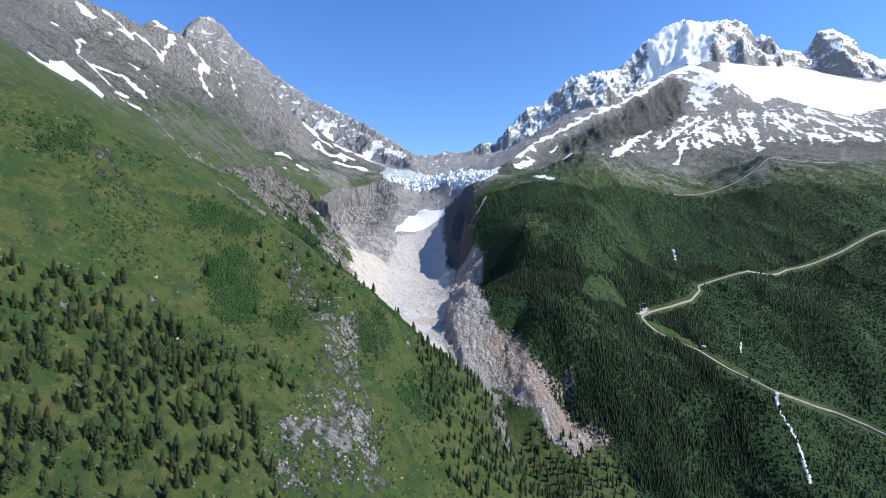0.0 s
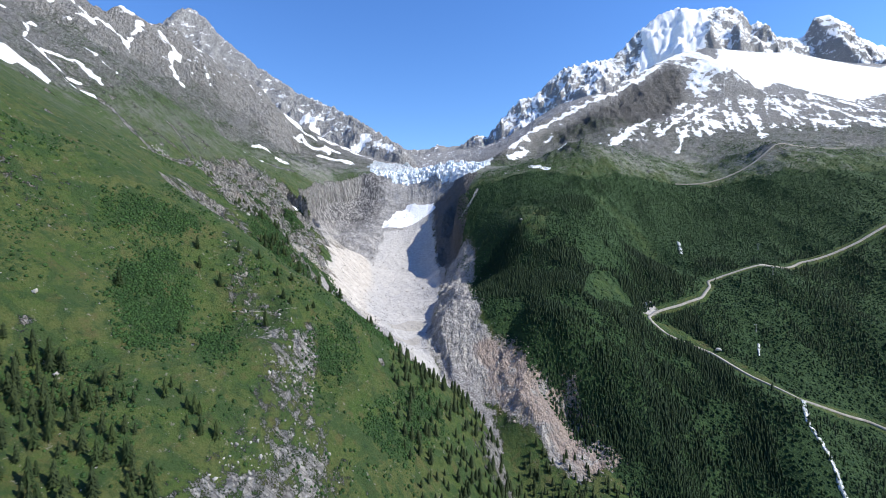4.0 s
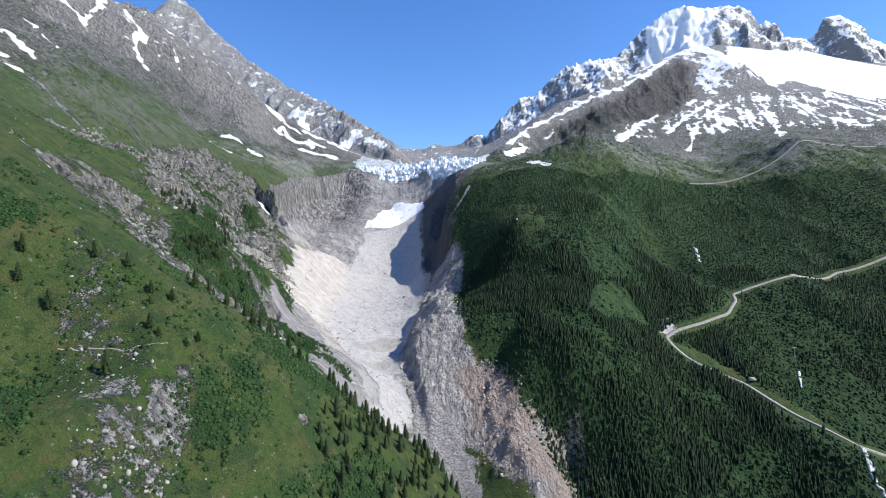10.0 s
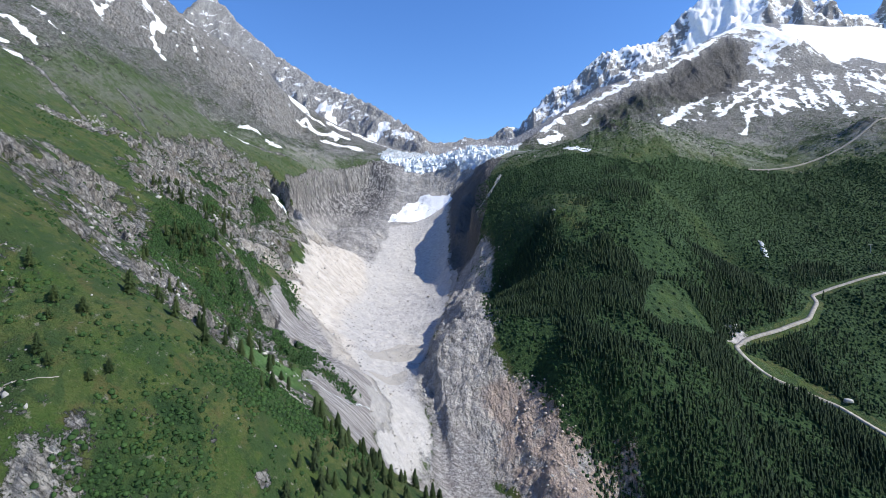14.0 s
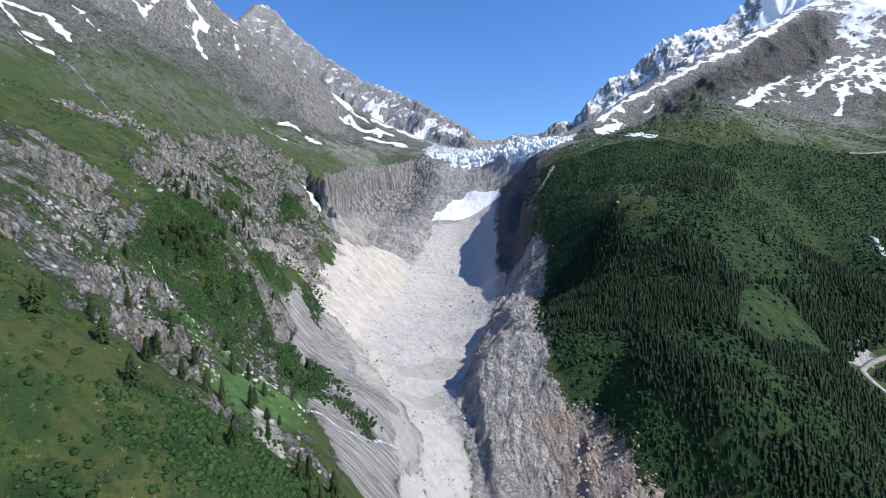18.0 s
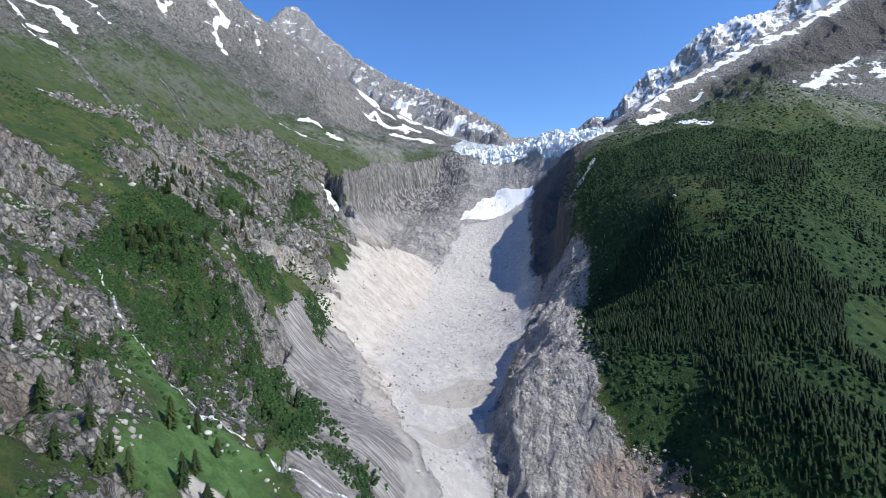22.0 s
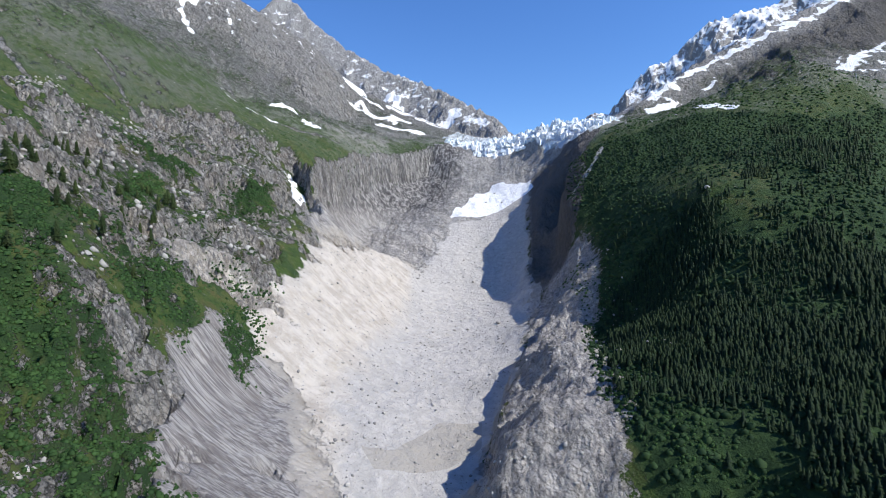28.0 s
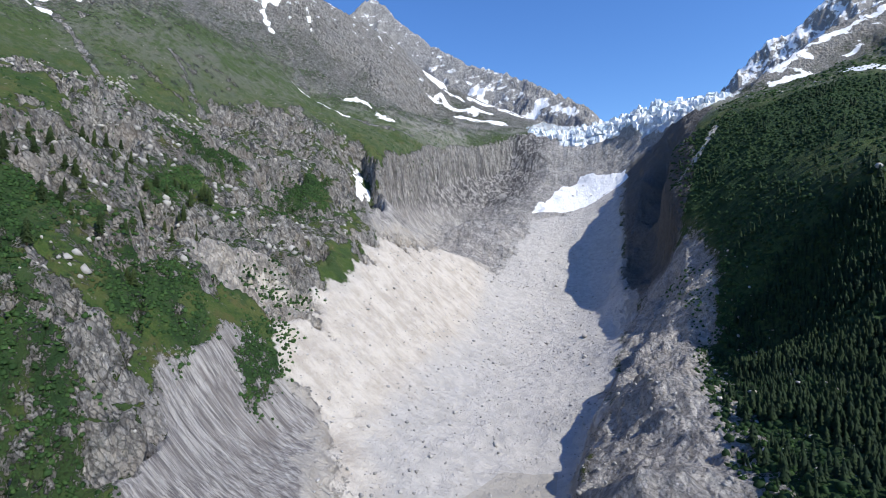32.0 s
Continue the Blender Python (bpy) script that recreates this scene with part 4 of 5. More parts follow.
def spread(templates, x, y, size, tall, look_, name, sink=0.0, lean=0.0, seed=3, leafy=False):
    """Many copies of some small shapes, joined into one object on the ground."""
    rng = np.random.default_rng(seed)
    z = ground_z(x, y) - sink * size
    kind = rng.integers(0, len(templates), len(x))
    turn = rng.uniform(0, 2 * np.pi, len(x))
    vs, fs, at = [], [], 0
    for k, (tv, tf) in enumerate(templates):
        i = np.nonzero(kind == k)[0]
        if not len(i):
            continue
        c, s_ = np.cos(turn[i])[:, None], np.sin(turn[i])[:, None]
        vx, vy, vz = tv[:, 0] * size[i, None], tv[:, 1] * size[i, None], tv[:, 2] * tall[i, None]
        lx, ly = rng.normal(0, lean, (2, len(i), 1))
        v = np.stack([vx * c - vy * s_ + lx * vz + x[i, None], vx * s_ + vy * c + ly * vz + y[i, None], vz + z[i, None]], -1)
        f = tf[None] + (np.arange(len(i)) * len(tv))[:, None, None] + at
        vs.append(v.reshape(-1, 3))
        fs.append(f.reshape(-1, 3))
        at += len(i) * len(tv)
    return new(name, mesh_of(name, np.concatenate(vs), np.concatenate(fs), look_, leafy))


def part(name, data, parent, label=""):
    ob = new(name, data)
    ob.parent = parent
    return tagged(ob, label)


def scatter(outline, gap, seed, chance=None):
    """Places inside an outline, about gap metres apart, where chance(x, y) allows."""
    rng = np.random.default_rng(seed)
    p = np.array(outline, float)
    (x0, y0), (x1, y1) = p.min(0), p.max(0)
    gx, gy = np.meshgrid(np.arange(x0, x1, gap), np.arange(y0, y1, gap))
    x = gx.ravel() + rng.uniform(-0.5, 0.5, gx.size) * gap
    y = gy.ravel() + rng.uniform(-0.5, 0.5, gx.size) * gap
    keep = inside(x, y, outline, 1.0) > 0.5
    if chance is not None:
        keep &= rng.uniform(0, 1, x.size) < chance(x, y)
    return x[keep], y[keep]


# ---- plants and stones as shapes ----
def conifer_shape(rng, tiers, points):
    """Drooping, ragged tiers of branches round a stem, one unit tall and about a quarter wide; triangles."""
    v, f = [], []
    for k in range(tiers):
        h = 0.10 + 0.82 * k / tiers
        r = 0.225 * (1 - 0.92 * k / tiers) ** 0.58 * rng.uniform(0.8, 1.15)
        a0, base = rng.uniform(0, 6.28), len(v)
        v.append((rng.normal(0, 0.008), rng.normal(0, 0.008), min(1.0, h + 1.55 / tiers)))
        for q in range(points * 2):
            a = a0 + q * np.pi / points + rng.uniform(-0.15, 0.15)
            rr = r * (rng.uniform(0.8, 1.2) if q % 2 == 0 else rng.uniform(0.35, 0.6))
            v.append((rr * np.cos(a), rr * np.sin(a), h - (0.035 if q % 2 == 0 else -0.02) + rng.uniform(-0.015, 0.015)))
        for q in range(points * 2):
            f.append((base, base + 1 + q, base + 1 + (q + 1) % (points * 2)))
    return np.array(v), np.array(f)


def shrub_shape(rng, leaves, sides=6):
    """An uneven dome with leafy sprays: small bent triangles, one unit across."""
    v, f = [], []
    for high, wide in ((-0.06, 0.40), (0.30, 0.36)):
        for k in range(sides):
            a, r = (k + 0.5 * (high > 0)) * 2 * np.pi / sides + rng.uniform(-0.3, 0.3), wide * rng.uniform(0.7, 1.3)
            v.append(np.array((r * np.cos(a), r * np.sin(a), high * rng.uniform(0.6, 1.4))))
    v.append(np.array((rng.normal(0, 0.08), rng.normal(0, 0.08), rng.uniform(0.48, 0.66))))
    for k in range(sides):
        m = (k + 1) % sides
        f += [(k, m, sides + k), (m, sides + m, sides + k), (sides + k, sides + m, 2 * sides)]
    for k in range(leaves):
        a, h = rng.uniform(0, 6.28), rng.uniform(0.05, 1) ** 0.7
        r = 0.5 * np.sqrt(max(0.02, 1 - h * h)) * rng.uniform(0.75, 1.1)
        c = np.array((r * np.cos(a), r * np.sin(a), 0.62 * h))
        e = rng.normal(0, 1, (2, 3))
        e = e / np.linalg.norm(e, axis=1)[:, None] * rng.uniform(0.16, 0.32)
        e[:, 2] *= 0.6
        b = len(v)
        v += [c - e[0] * 0.9, c + e[0] * 0.9 - e[1] * 0.3, c + e[1]]
        f.append((b, b + 1, b + 2))
    return np.array(v), np.array(f)


def stone_shape(rng, cuts=1):
    bm = bmesh.new()
    bmesh.ops.create_icosphere(bm, subdivisions=cuts, radius=0.5)
    stretch = Vector((rng.uniform(0.8, 1.3), rng.uniform(0.7, 1.1), rng.uniform(0.55, 0.85)))
    for vert in bm.verts:
        vert.co *= rng.uniform(0.72, 1.2)
    for k in range(7):                      # broken faces
        way = Vector(rng.normal(0, 1, 3)).normalized()
        for vert in bm.verts:
            over = vert.co.dot(way) - 0.27
            if over > 0:
                vert.co -= way * over * 0.9
    for vert in bm.verts:
        vert.co = Vector((vert.co.x * stretch.x, vert.co.y * stretch.y, vert.co.z * stretch.z))
    bmesh.ops.triangulate(bm, faces=bm.faces)
    bm.verts.index_update()
    out = np.array([q.co for q in bm.verts]), np.array([[q.index for q in t.verts] for t in bm.faces])
    bm.free()
    return out


def leaf_look(dark, light, pick):
    def build(t, out):
        n = Net(t)
        rnd = t.nodes.new("ShaderNodeNewGeometry").outputs["Random Per Island"] if pick == "island" else t.nodes.new("ShaderNodeObjectInfo").outputs["Random"]
        patch = n.noise(60, 3)
        fine = n.noise(0.7, 4, 0.7)
        each = n.math("ADD", n.math("MULTIPLY", rnd, 0.35), n.math("ADD", n.math("MULTIPLY", patch, 0.55), n.math("MULTIPLY", n.noise(5.5, 2), 0.45)))
        col = n.mix(n.span(each, 0.42, 0.95), dark, light)
        col = n.mix(n.span(fine, 0.45, 0.7, 0, 0.4), col, tuple(c * 0.6 for c in dark))
        n.link(col, out.inputs["Base Color"])
        out.inputs["Roughness"].default_value, out.inputs["Specular IOR Level"].default_value = 0.75, 0.25
        thin = t.nodes.new("ShaderNodeBsdfTranslucent")
        n.link(col, thin.inputs["Color"])
        both = t.nodes.new("ShaderNodeMixShader")
        both.inputs[0].default_value = 0.45
        t.links.new(out.outputs[0], both.inputs[1])
        t.links.new(thin.outputs[0], both.inputs[2])
        t.links.new(both.outputs[0], t.nodes["Material Output"].inputs["Surface"])
    return build


def bark_look(t, out):
    n = Net(t)
    n.link(n.mix(n.noise(0.3, 5, 0.65, (1, 1, 0.2)), (0.07, 0.05, 0.035), (0.19, 0.155, 0.12)), out.inputs["Base Color"])
    out.inputs["Roughness"].default_value = 0.95


def stone_look(a, b, pick):
    def build(t, out):
        n = Net(t)
        rnd = t.nodes.new("ShaderNodeNewGeometry").outputs["Random Per Island"] if pick == "island" else t.nodes.new("ShaderNodeObjectInfo").outputs["Random"]
        col = n.mix(n.math("ADD", n.math("MULTIPLY", rnd, 0.7), n.math("MULTIPLY", n.noise(1.5, 5, 0.6), 0.3)), a, b)
        fine = n.noise(0.3, 5, 0.7)
        col = n.mix(n.span(fine, 0.52, 0.72, 0, 0.5), col, tuple(0.5 * c for c in a))
        n.link(col, out.inputs["Base Color"])
        out.inputs["Roughness"].default_value = 0.95
        n.link(n.bump(fine, 0.5, 0.15), out.inputs["Normal"])
    return build


CONIFER = material("conifer_needles", leaf_look((0.020, 0.043, 0.023), (0.040, 0.072, 0.027), "island"))
SPRUCE = material("spruce_needles", leaf_look((0.036, 0.062, 0.022), (0.080, 0.115, 0.038), "object"))
ALDER = material("alder_leaves", leaf_look((0.028, 0.068, 0.022), (0.072, 0.148, 0.044), "island"))
FAR_ALDER = material("far_alder_leaves", leaf_look((0.022, 0.054, 0.022), (0.050, 0.100, 0.035), "island"))
LOW_SPRUCE = material("olive_spruce_needles", leaf_look((0.030, 0.050, 0.020), (0.066, 0.092, 0.034), "island"))
BARK = material("bark", bark_look)
GREY_STONE = material("grey_stones", stone_look((0.17, 0.165, 0.16), (0.50, 0.485, 0.465), "island"))
RED_STONE = material("reddish_stones", stone_look((0.29, 0.222, 0.188), (0.52, 0.44, 0.385), "island"))
CRAG_STONE = material("crag_stone", stone_look((0.17, 0.165, 0.155), (0.42, 0.405, 0.38), "island"))
BOULDER = material("boulder", stone_look((0.30, 0.28, 0.26), (0.50, 0.48, 0.45), "object"))

shape_rng = np.random.default_rng(21)
FAR_TREES = [conifer_shape(shape_rng, 5, 4) for _ in range(12)]
SHRUBS = [shrub_shape(shape_rng, 9) for _ in range(10)]
FAR_SHRUBS = [shrub_shape(shape_rng, 3, 5) for _ in range(8)]
FARTHER_TREES = [conifer_shape(shape_rng, 4, 3) for _ in range(7)]
STONES = [stone_shape(shape_rng) for _ in range(10)]


# ---- woods, scrub and stones that nobody could count ----
def build_woods():
    rng = np.random.default_rng(5)
    road = lambda x, y: along(x, y, ROAD)[0] > 10
    open_ = lambda x, y: (inside(x, y, CLEARING, 4) < 0.5) & (inside(x, y, GLADE, 4) < 0.5) & (inside(x, y, STRIP, 4) < 0.5) & (inside(x, y, VERGE, 4) < 0.5) & road(x, y)

    def dense(x, y):
        patch = fbm(x, y, 120, 3, 101)
        alder = inside(x, y, ALDER_SLOPE, 30)
        clump = np.maximum.reduce([inside(x, y, outline, 14) for outline in CLUMPS])
        edge = ease(0.5, 0.9, inside(x, y, FOREST, 55))
        return open_(x, y) * edge * np.clip(0.55 + 1.5 * patch + 0.9 * fbm(x, y, 34, 2, 102) - 0.6 * alder - 0.35 * ease(1180, 1480, y) - 0.42 * ease(370, 470, x) + 0.85 * ease(345, 280, x) * ease(45, 105, x) * ease(1070, 990, y) + clump - 0.5 * inside(x, y, SPUR_MEADOW, 15) - 0.45 * ease(150, 90, x) * ease(1120, 1200, y), 0.04, 1) * ease(1300, 800, x)

    near = lambda x, y: (x < 430) & (y < 1230)
    x, y = scatter(FOREST, 3.2, 6, lambda x, y: dense(x, y) * near(x, y))
    tall = rng.uniform(5.5, 10.5, len(x)) * (0.9 + 0.45 * fbm(x, y, 45, 3, 103))
    tagged(spread(FAR_TREES, x, y, tall * rng.uniform(0.95, 1.35, len(x)), tall, CONIFER, "conifer_forest", 0.02, 0.03, 7, True),
           "dense dark green spruce and larch forest on the valley side", "forest", kind="stuff")
    x, y = scatter(FOREST, 5.2, 16, lambda x, y: dense(x, y) * (1 - near(x, y)))
    tall = rng.uniform(6, 14, len(x)) * (0.8 + 0.25 * fbm(x, y, 90, 2, 103))
    tagged(spread(FARTHER_TREES, x, y, tall * rng.uniform(0.8, 1.2, len(x)), tall, CONIFER, "upper_forest", 0.02, 0.03, 7, True),
           "dark conifers in clumps on the higher valley side", "forest", kind="stuff")
    # alder scrub under and between the trees
    x, y = scatter(FOREST, 5.0, 8, lambda x, y: road(x, y) * (1 - 0.88 * inside(x, y, CLEARING, 8)) * (1 - 0.45 * inside(x, y, GLADE, 8)) * (1 - 0.65 * inside(x, y, STRIP, 8)) * (1 - inside(x, y, VERGE, 4)) * np.clip(1.0 + 0.6 * fbm(x, y, 80, 3, 105), 0.4, 1) * (1 - 0.6 * inside(x, y, SPUR_MEADOW, 15)) * ease(1300, 900, x))
    size = rng.uniform(2.5, 6.5, len(x))
    tagged(spread(FAR_SHRUBS, x, y, size, size * rng.uniform(0.6, 1.0, len(x)), FAR_ALDER, "alder_scrub", 0.05, 0.0, 9, True),
           "green alder scrub between conifers on the valley side", "scrub", kind="stuff")
    # the wood thins out into low bushes on the heath above
    heath = [(40, 1500), (230, 1540), (344, 1490), (436, 1560), (587, 1610), (700, 1620), (1040, 1560), (1300, 1560), (1250, 1900), (700, 1980), (300, 1880), (60, 1720)]
    x, y = scatter(heath, 6.5, 18, lambda x, y: np.clip(0.75 + 1.3 * fbm(x, y, 70, 3, 107) - 0.9 * ease(0, 260, y - 1520 - 0.05 * x), 0.03, 0.9))
    size = rng.uniform(2.5, 6.5, len(x))
    tagged(spread(FAR_SHRUBS, x, y, size, size * rng.uniform(0.45, 0.8, len(x)), ALDER, "heath_bushes", 0.05, 0.0, 10, True),
           "low green bushes thinning out over the stony heath", "bushes", kind="stuff")


def build_scrub():
    rng = np.random.default_rng(12)
    xs, ys = [], []
    for k, outline in enumerate(SCRUB_PATCHES):
        (x0, y0), (x1, y1) = np.min(outline, 0) - 9, np.max(outline, 0) + 9
        x, y = scatter([(x0, y0), (x1, y0), (x1, y1), (x0, y1)], 2.0, 30 + k, lambda x, y: thicket(x, y, outline))
        xs.append(x), ys.append(y)
    slope = [(-420, 380), (-330, 330), (-200, 330), (-120, 420), (-60, 560), (-30, 640), (-110, 660), (-180, 650), (-330, 560)]
    x, y = scatter(slope, 3.4, 50, lambda x, y: np.clip(1.7 * (fbm(x, y, 55, 3, 113) + 0.10), 0.07, 0.95))
    xs.append(x), ys.append(y)
    upper = [(-560, 820), (-660, 1050), (-600, 1250), (-420, 1250), (-280, 1040), (-240, 830), (-320, 740)]
    x, y = scatter(upper, 4.2, 51, lambda x, y: np.clip(1.2 * (fbm(x, y, 50, 3, 115) + 0.0), 0.03, 0.8))
    xs.append(x), ys.append(y)
    lower = [(-330, 745), (-250, 850), (-170, 800), (-120, 715), (-180, 650), (-300, 660)]
    x, y = scatter(lower, 3.2, 54, lambda x, y: np.clip(1.3 * (fbm(x, y, 38, 3, 117) + 0.02), 0.03, 0.9))
    xs.append(x), ys.append(y)
    foot = [(-330, 250), (-276, 365), (-197, 380), (-60, 470), (60, 560), (10, 470), (-115, 310), (-213, 150)]
    x, y = scatter(foot, 4.0, 55, lambda x, y: np.clip(0.3 + 1.2 * fbm(x, y, 45, 3, 119), 0.05, 0.9))
    xs.append(x), ys.append(y)
    terrace = [(-520, 1350), (-540, 1500), (-500, 1700), (-440, 1800), (-440, 1650), (-465, 1450)]
    x, y = scatter(terrace, 5, 52, lambda x, y: 0.35 + 0 * x)
    xs.append(x), ys.append(y)
    bluff = [(20, 1290), (45, 1180), (60, 1050), (50, 950), (20, 960), (15, 1060), (10, 1170), (-25, 1290)]
    x, y = scatter(bluff, 3.4, 53, lambda x, y: np.clip(0.5 + 1.2 * fbm(x, y, 22, 3, 118), 0.02, 0.9))
    xs.append(x), ys.append(y)
    ribs = [(30, 930), (5, 1060), (5, 1170), (40, 1190), (50, 1000), (75, 930), (130, 865), (185, 780), (165, 760), (90, 860)]
    x, y = scatter(ribs, 3.2, 56, lambda x, y: np.clip(0.75 + 1.3 * fbm(x, y, 24, 3, 116), 0.05, 0.95))
    xs.append(x), ys.append(y)
    x, y = np.concatenate(xs), np.concatenate(ys)
    size = 1.3 + 2.6 * rng.uniform(0, 1, len(x)) ** 1.6
    tagged(spread(SHRUBS, x, y, size, size * rng.uniform(0.7, 1.1, len(x)), ALDER, "alder_thicket", 0.05, 0.0, 13, True),
           "bright green alder bushes on grass and crags", "bushes", kind="stuff")


def build_stones():
    rng = np.random.default_rng(14)
    x, y = scatter(FLOOR, 3.6, 60, lambda x, y: np.clip(0.5 + 0.9 * fbm(x, y, 45, 3, 121), 0.12, 1) * (inside(x, y, SNOW_FAN, 4) < 0.5))
    size = np.clip(0.55 / rng.uniform(0.08, 1, len(x)) ** 0.75, 0.5, 4.2)
    tagged(spread(STONES, x, y, size, size, GREY_STONE, "glacier_stones", -0.15, 0.0, 15), "pale grey stones strewn over the glacier debris", "stones", kind="stuff")
    xs, ys = scatter(BLUFF, 4.2, 61, lambda x, y: np.clip(0.2 + 0.8 * fbm(x, y, 26, 3, 128), 0.02, 0.8))
    x2, y2 = scatter(SCREE, 4.2, 62, lambda x, y: 0.35 + 0 * x)
    x3, y3 = scatter([(20, 1300), (60, 1180), (75, 1050), (80, 950), (30, 950), (0, 1150)], 5, 63, lambda x, y: 0.5 + 0 * x)
    x, y = np.r_[xs, x2, x3], np.r_[ys, y2, y3]
    size = np.clip(0.8 / rng.uniform(0.08, 1, len(x)) ** 0.7, 0.7, 5)
    tagged(spread(STONES, x, y, size, size, GREY_STONE, "scree_stones", -0.15, 0.0, 16), "broken pale stones lying on scree and rock bluff", "stones", kind="stuff")
    x, y = scatter([(30, 895), (75, 890), (108, 842), (140, 790), (185, 735), (140, 720), (70, 770), (30, 815)], 4.0, 64, lambda x, y: 0.8 + 0 * x)
    size = np.clip(1.2 / rng.uniform(0.1, 1, len(x)) ** 0.7, 1, 7)
    tagged(spread(STONES, x, y, size, size, RED_STONE, "rubble_slope", -0.1, 0.0, 17), "reddish grey blocks of a steep rubble slope", "stones", kind="stuff")
    x, y = scatter([(-420, 420), (-330, 330), (-130, 300), (-60, 420), (-60, 620), (-250, 780), (-420, 800), (-560, 900)], 6.5, 65, lambda x, y: np.clip(0.14 + 0.5 * fbm(x, y, 40, 3, 123), 0.02, 0.7) * bare(x, y))
    size = np.clip(0.5 / rng.uniform(0.1, 1, len(x)) ** 0.7, 0.4, 2.0)
    tagged(spread(STONES, x, y, size, size, CRAG_STONE, "meadow_stones", -0.1, 0.0, 18), "grey stones lying in the steep alpine meadow", "stones", kind="stuff")

    x, y = scatter([(40, 1560), (60, 1760), (300, 2000), (900, 2050), (1300, 1800), (1000, 1560), (600, 1620), (240, 1540)], 11, 66, lambda x, y: np.clip(0.4 + 0.7 * fbm(x, y, 70, 3, 125), 0.05, 0.9))
    size = np.clip(1.2 / rng.uniform(0.1, 1, len(x)) ** 0.7, 1, 7)
    tagged(spread(STONES, x, y, size, size, GREY_STONE, "heath_stones", -0.05, 0.0, 19), "grey stones strewn over the upper heath", "stones", kind="stuff")
    x, y = scatter([(-420, 800), (-640, 1000), (-860, 1100), (-880, 1500), (-780, 1900), (-520, 1750), (-520, 1400), (-600, 1200)], 10, 67, lambda x, y: np.clip(0.35 + 0.7 * fbm(x, y, 60, 3, 127), 0.05, 0.9) * bare(x, y))
    size = np.clip(0.8 / rng.uniform(0.1, 1, len(x)) ** 0.7, 0.7, 3)
    tagged(spread(STONES, x, y, size, size, CRAG_STONE, "slope_stones", -0.05, 0.0, 20), "grey stones scattered over the high slope", "stones", kind="stuff")


def build_crags():
    """Broken blocks and pinnacles that stand out of the rock bands."""
    rng = np.random.default_rng(19)
    xs, ys, ss = [], [], []
    zones = [(CRAG_BAND, 5.0, 0.75, 2.5, 8), (ROCKY_SIDE, 5.5, 0.42, 2.0, 8), (SPUR_ROCK, 3.6, 0.5, 1.2, 5), (MIXED, 4.8, 0.16, 1.2, 4.5), (LOWER_CRAGS, 4.6, 0.12, 1.2, 4.0), (FACE_ROCK, 4.0, 0.5, 1.0, 4.0), (FACE_ROCK_UPPER, 4.5, 0.42, 1.0, 4.0), (PILE, 2.6, 0.5, 1.2, 3.6), (BLUFF, 6.5, 0.1, 1.5, 5.0)]
    for k, (outline, gap, odds, lo, hi) in enumerate(zones):
        x, y = scatter(outline, gap, 140 + k, lambda x, y: np.clip(odds + 1.0 * fbm(x, y, 34, 3, 151), 0.02, 0.95) * (inside(x, y, LUSH, 4) < 0.5) * bare(x, y))
        xs.append(x), ys.append(y), ss.append(lo + (hi - lo) * rng.uniform(0, 1, len(x)) ** 2.2)
    x, y, size = np.concatenate(xs), np.concatenate(ys), np.concatenate(ss)
    tagged(spread(STONES, x, y, size, size * rng.uniform(0.8, 1.7, len(x)), CRAG_STONE, "crag_blocks", 0.1, 0.12, 22), "broken grey rock blocks standing out of the crags", "rocks", kind="stuff")


build_woods()
build_scrub()
build_stones()
build_crags()


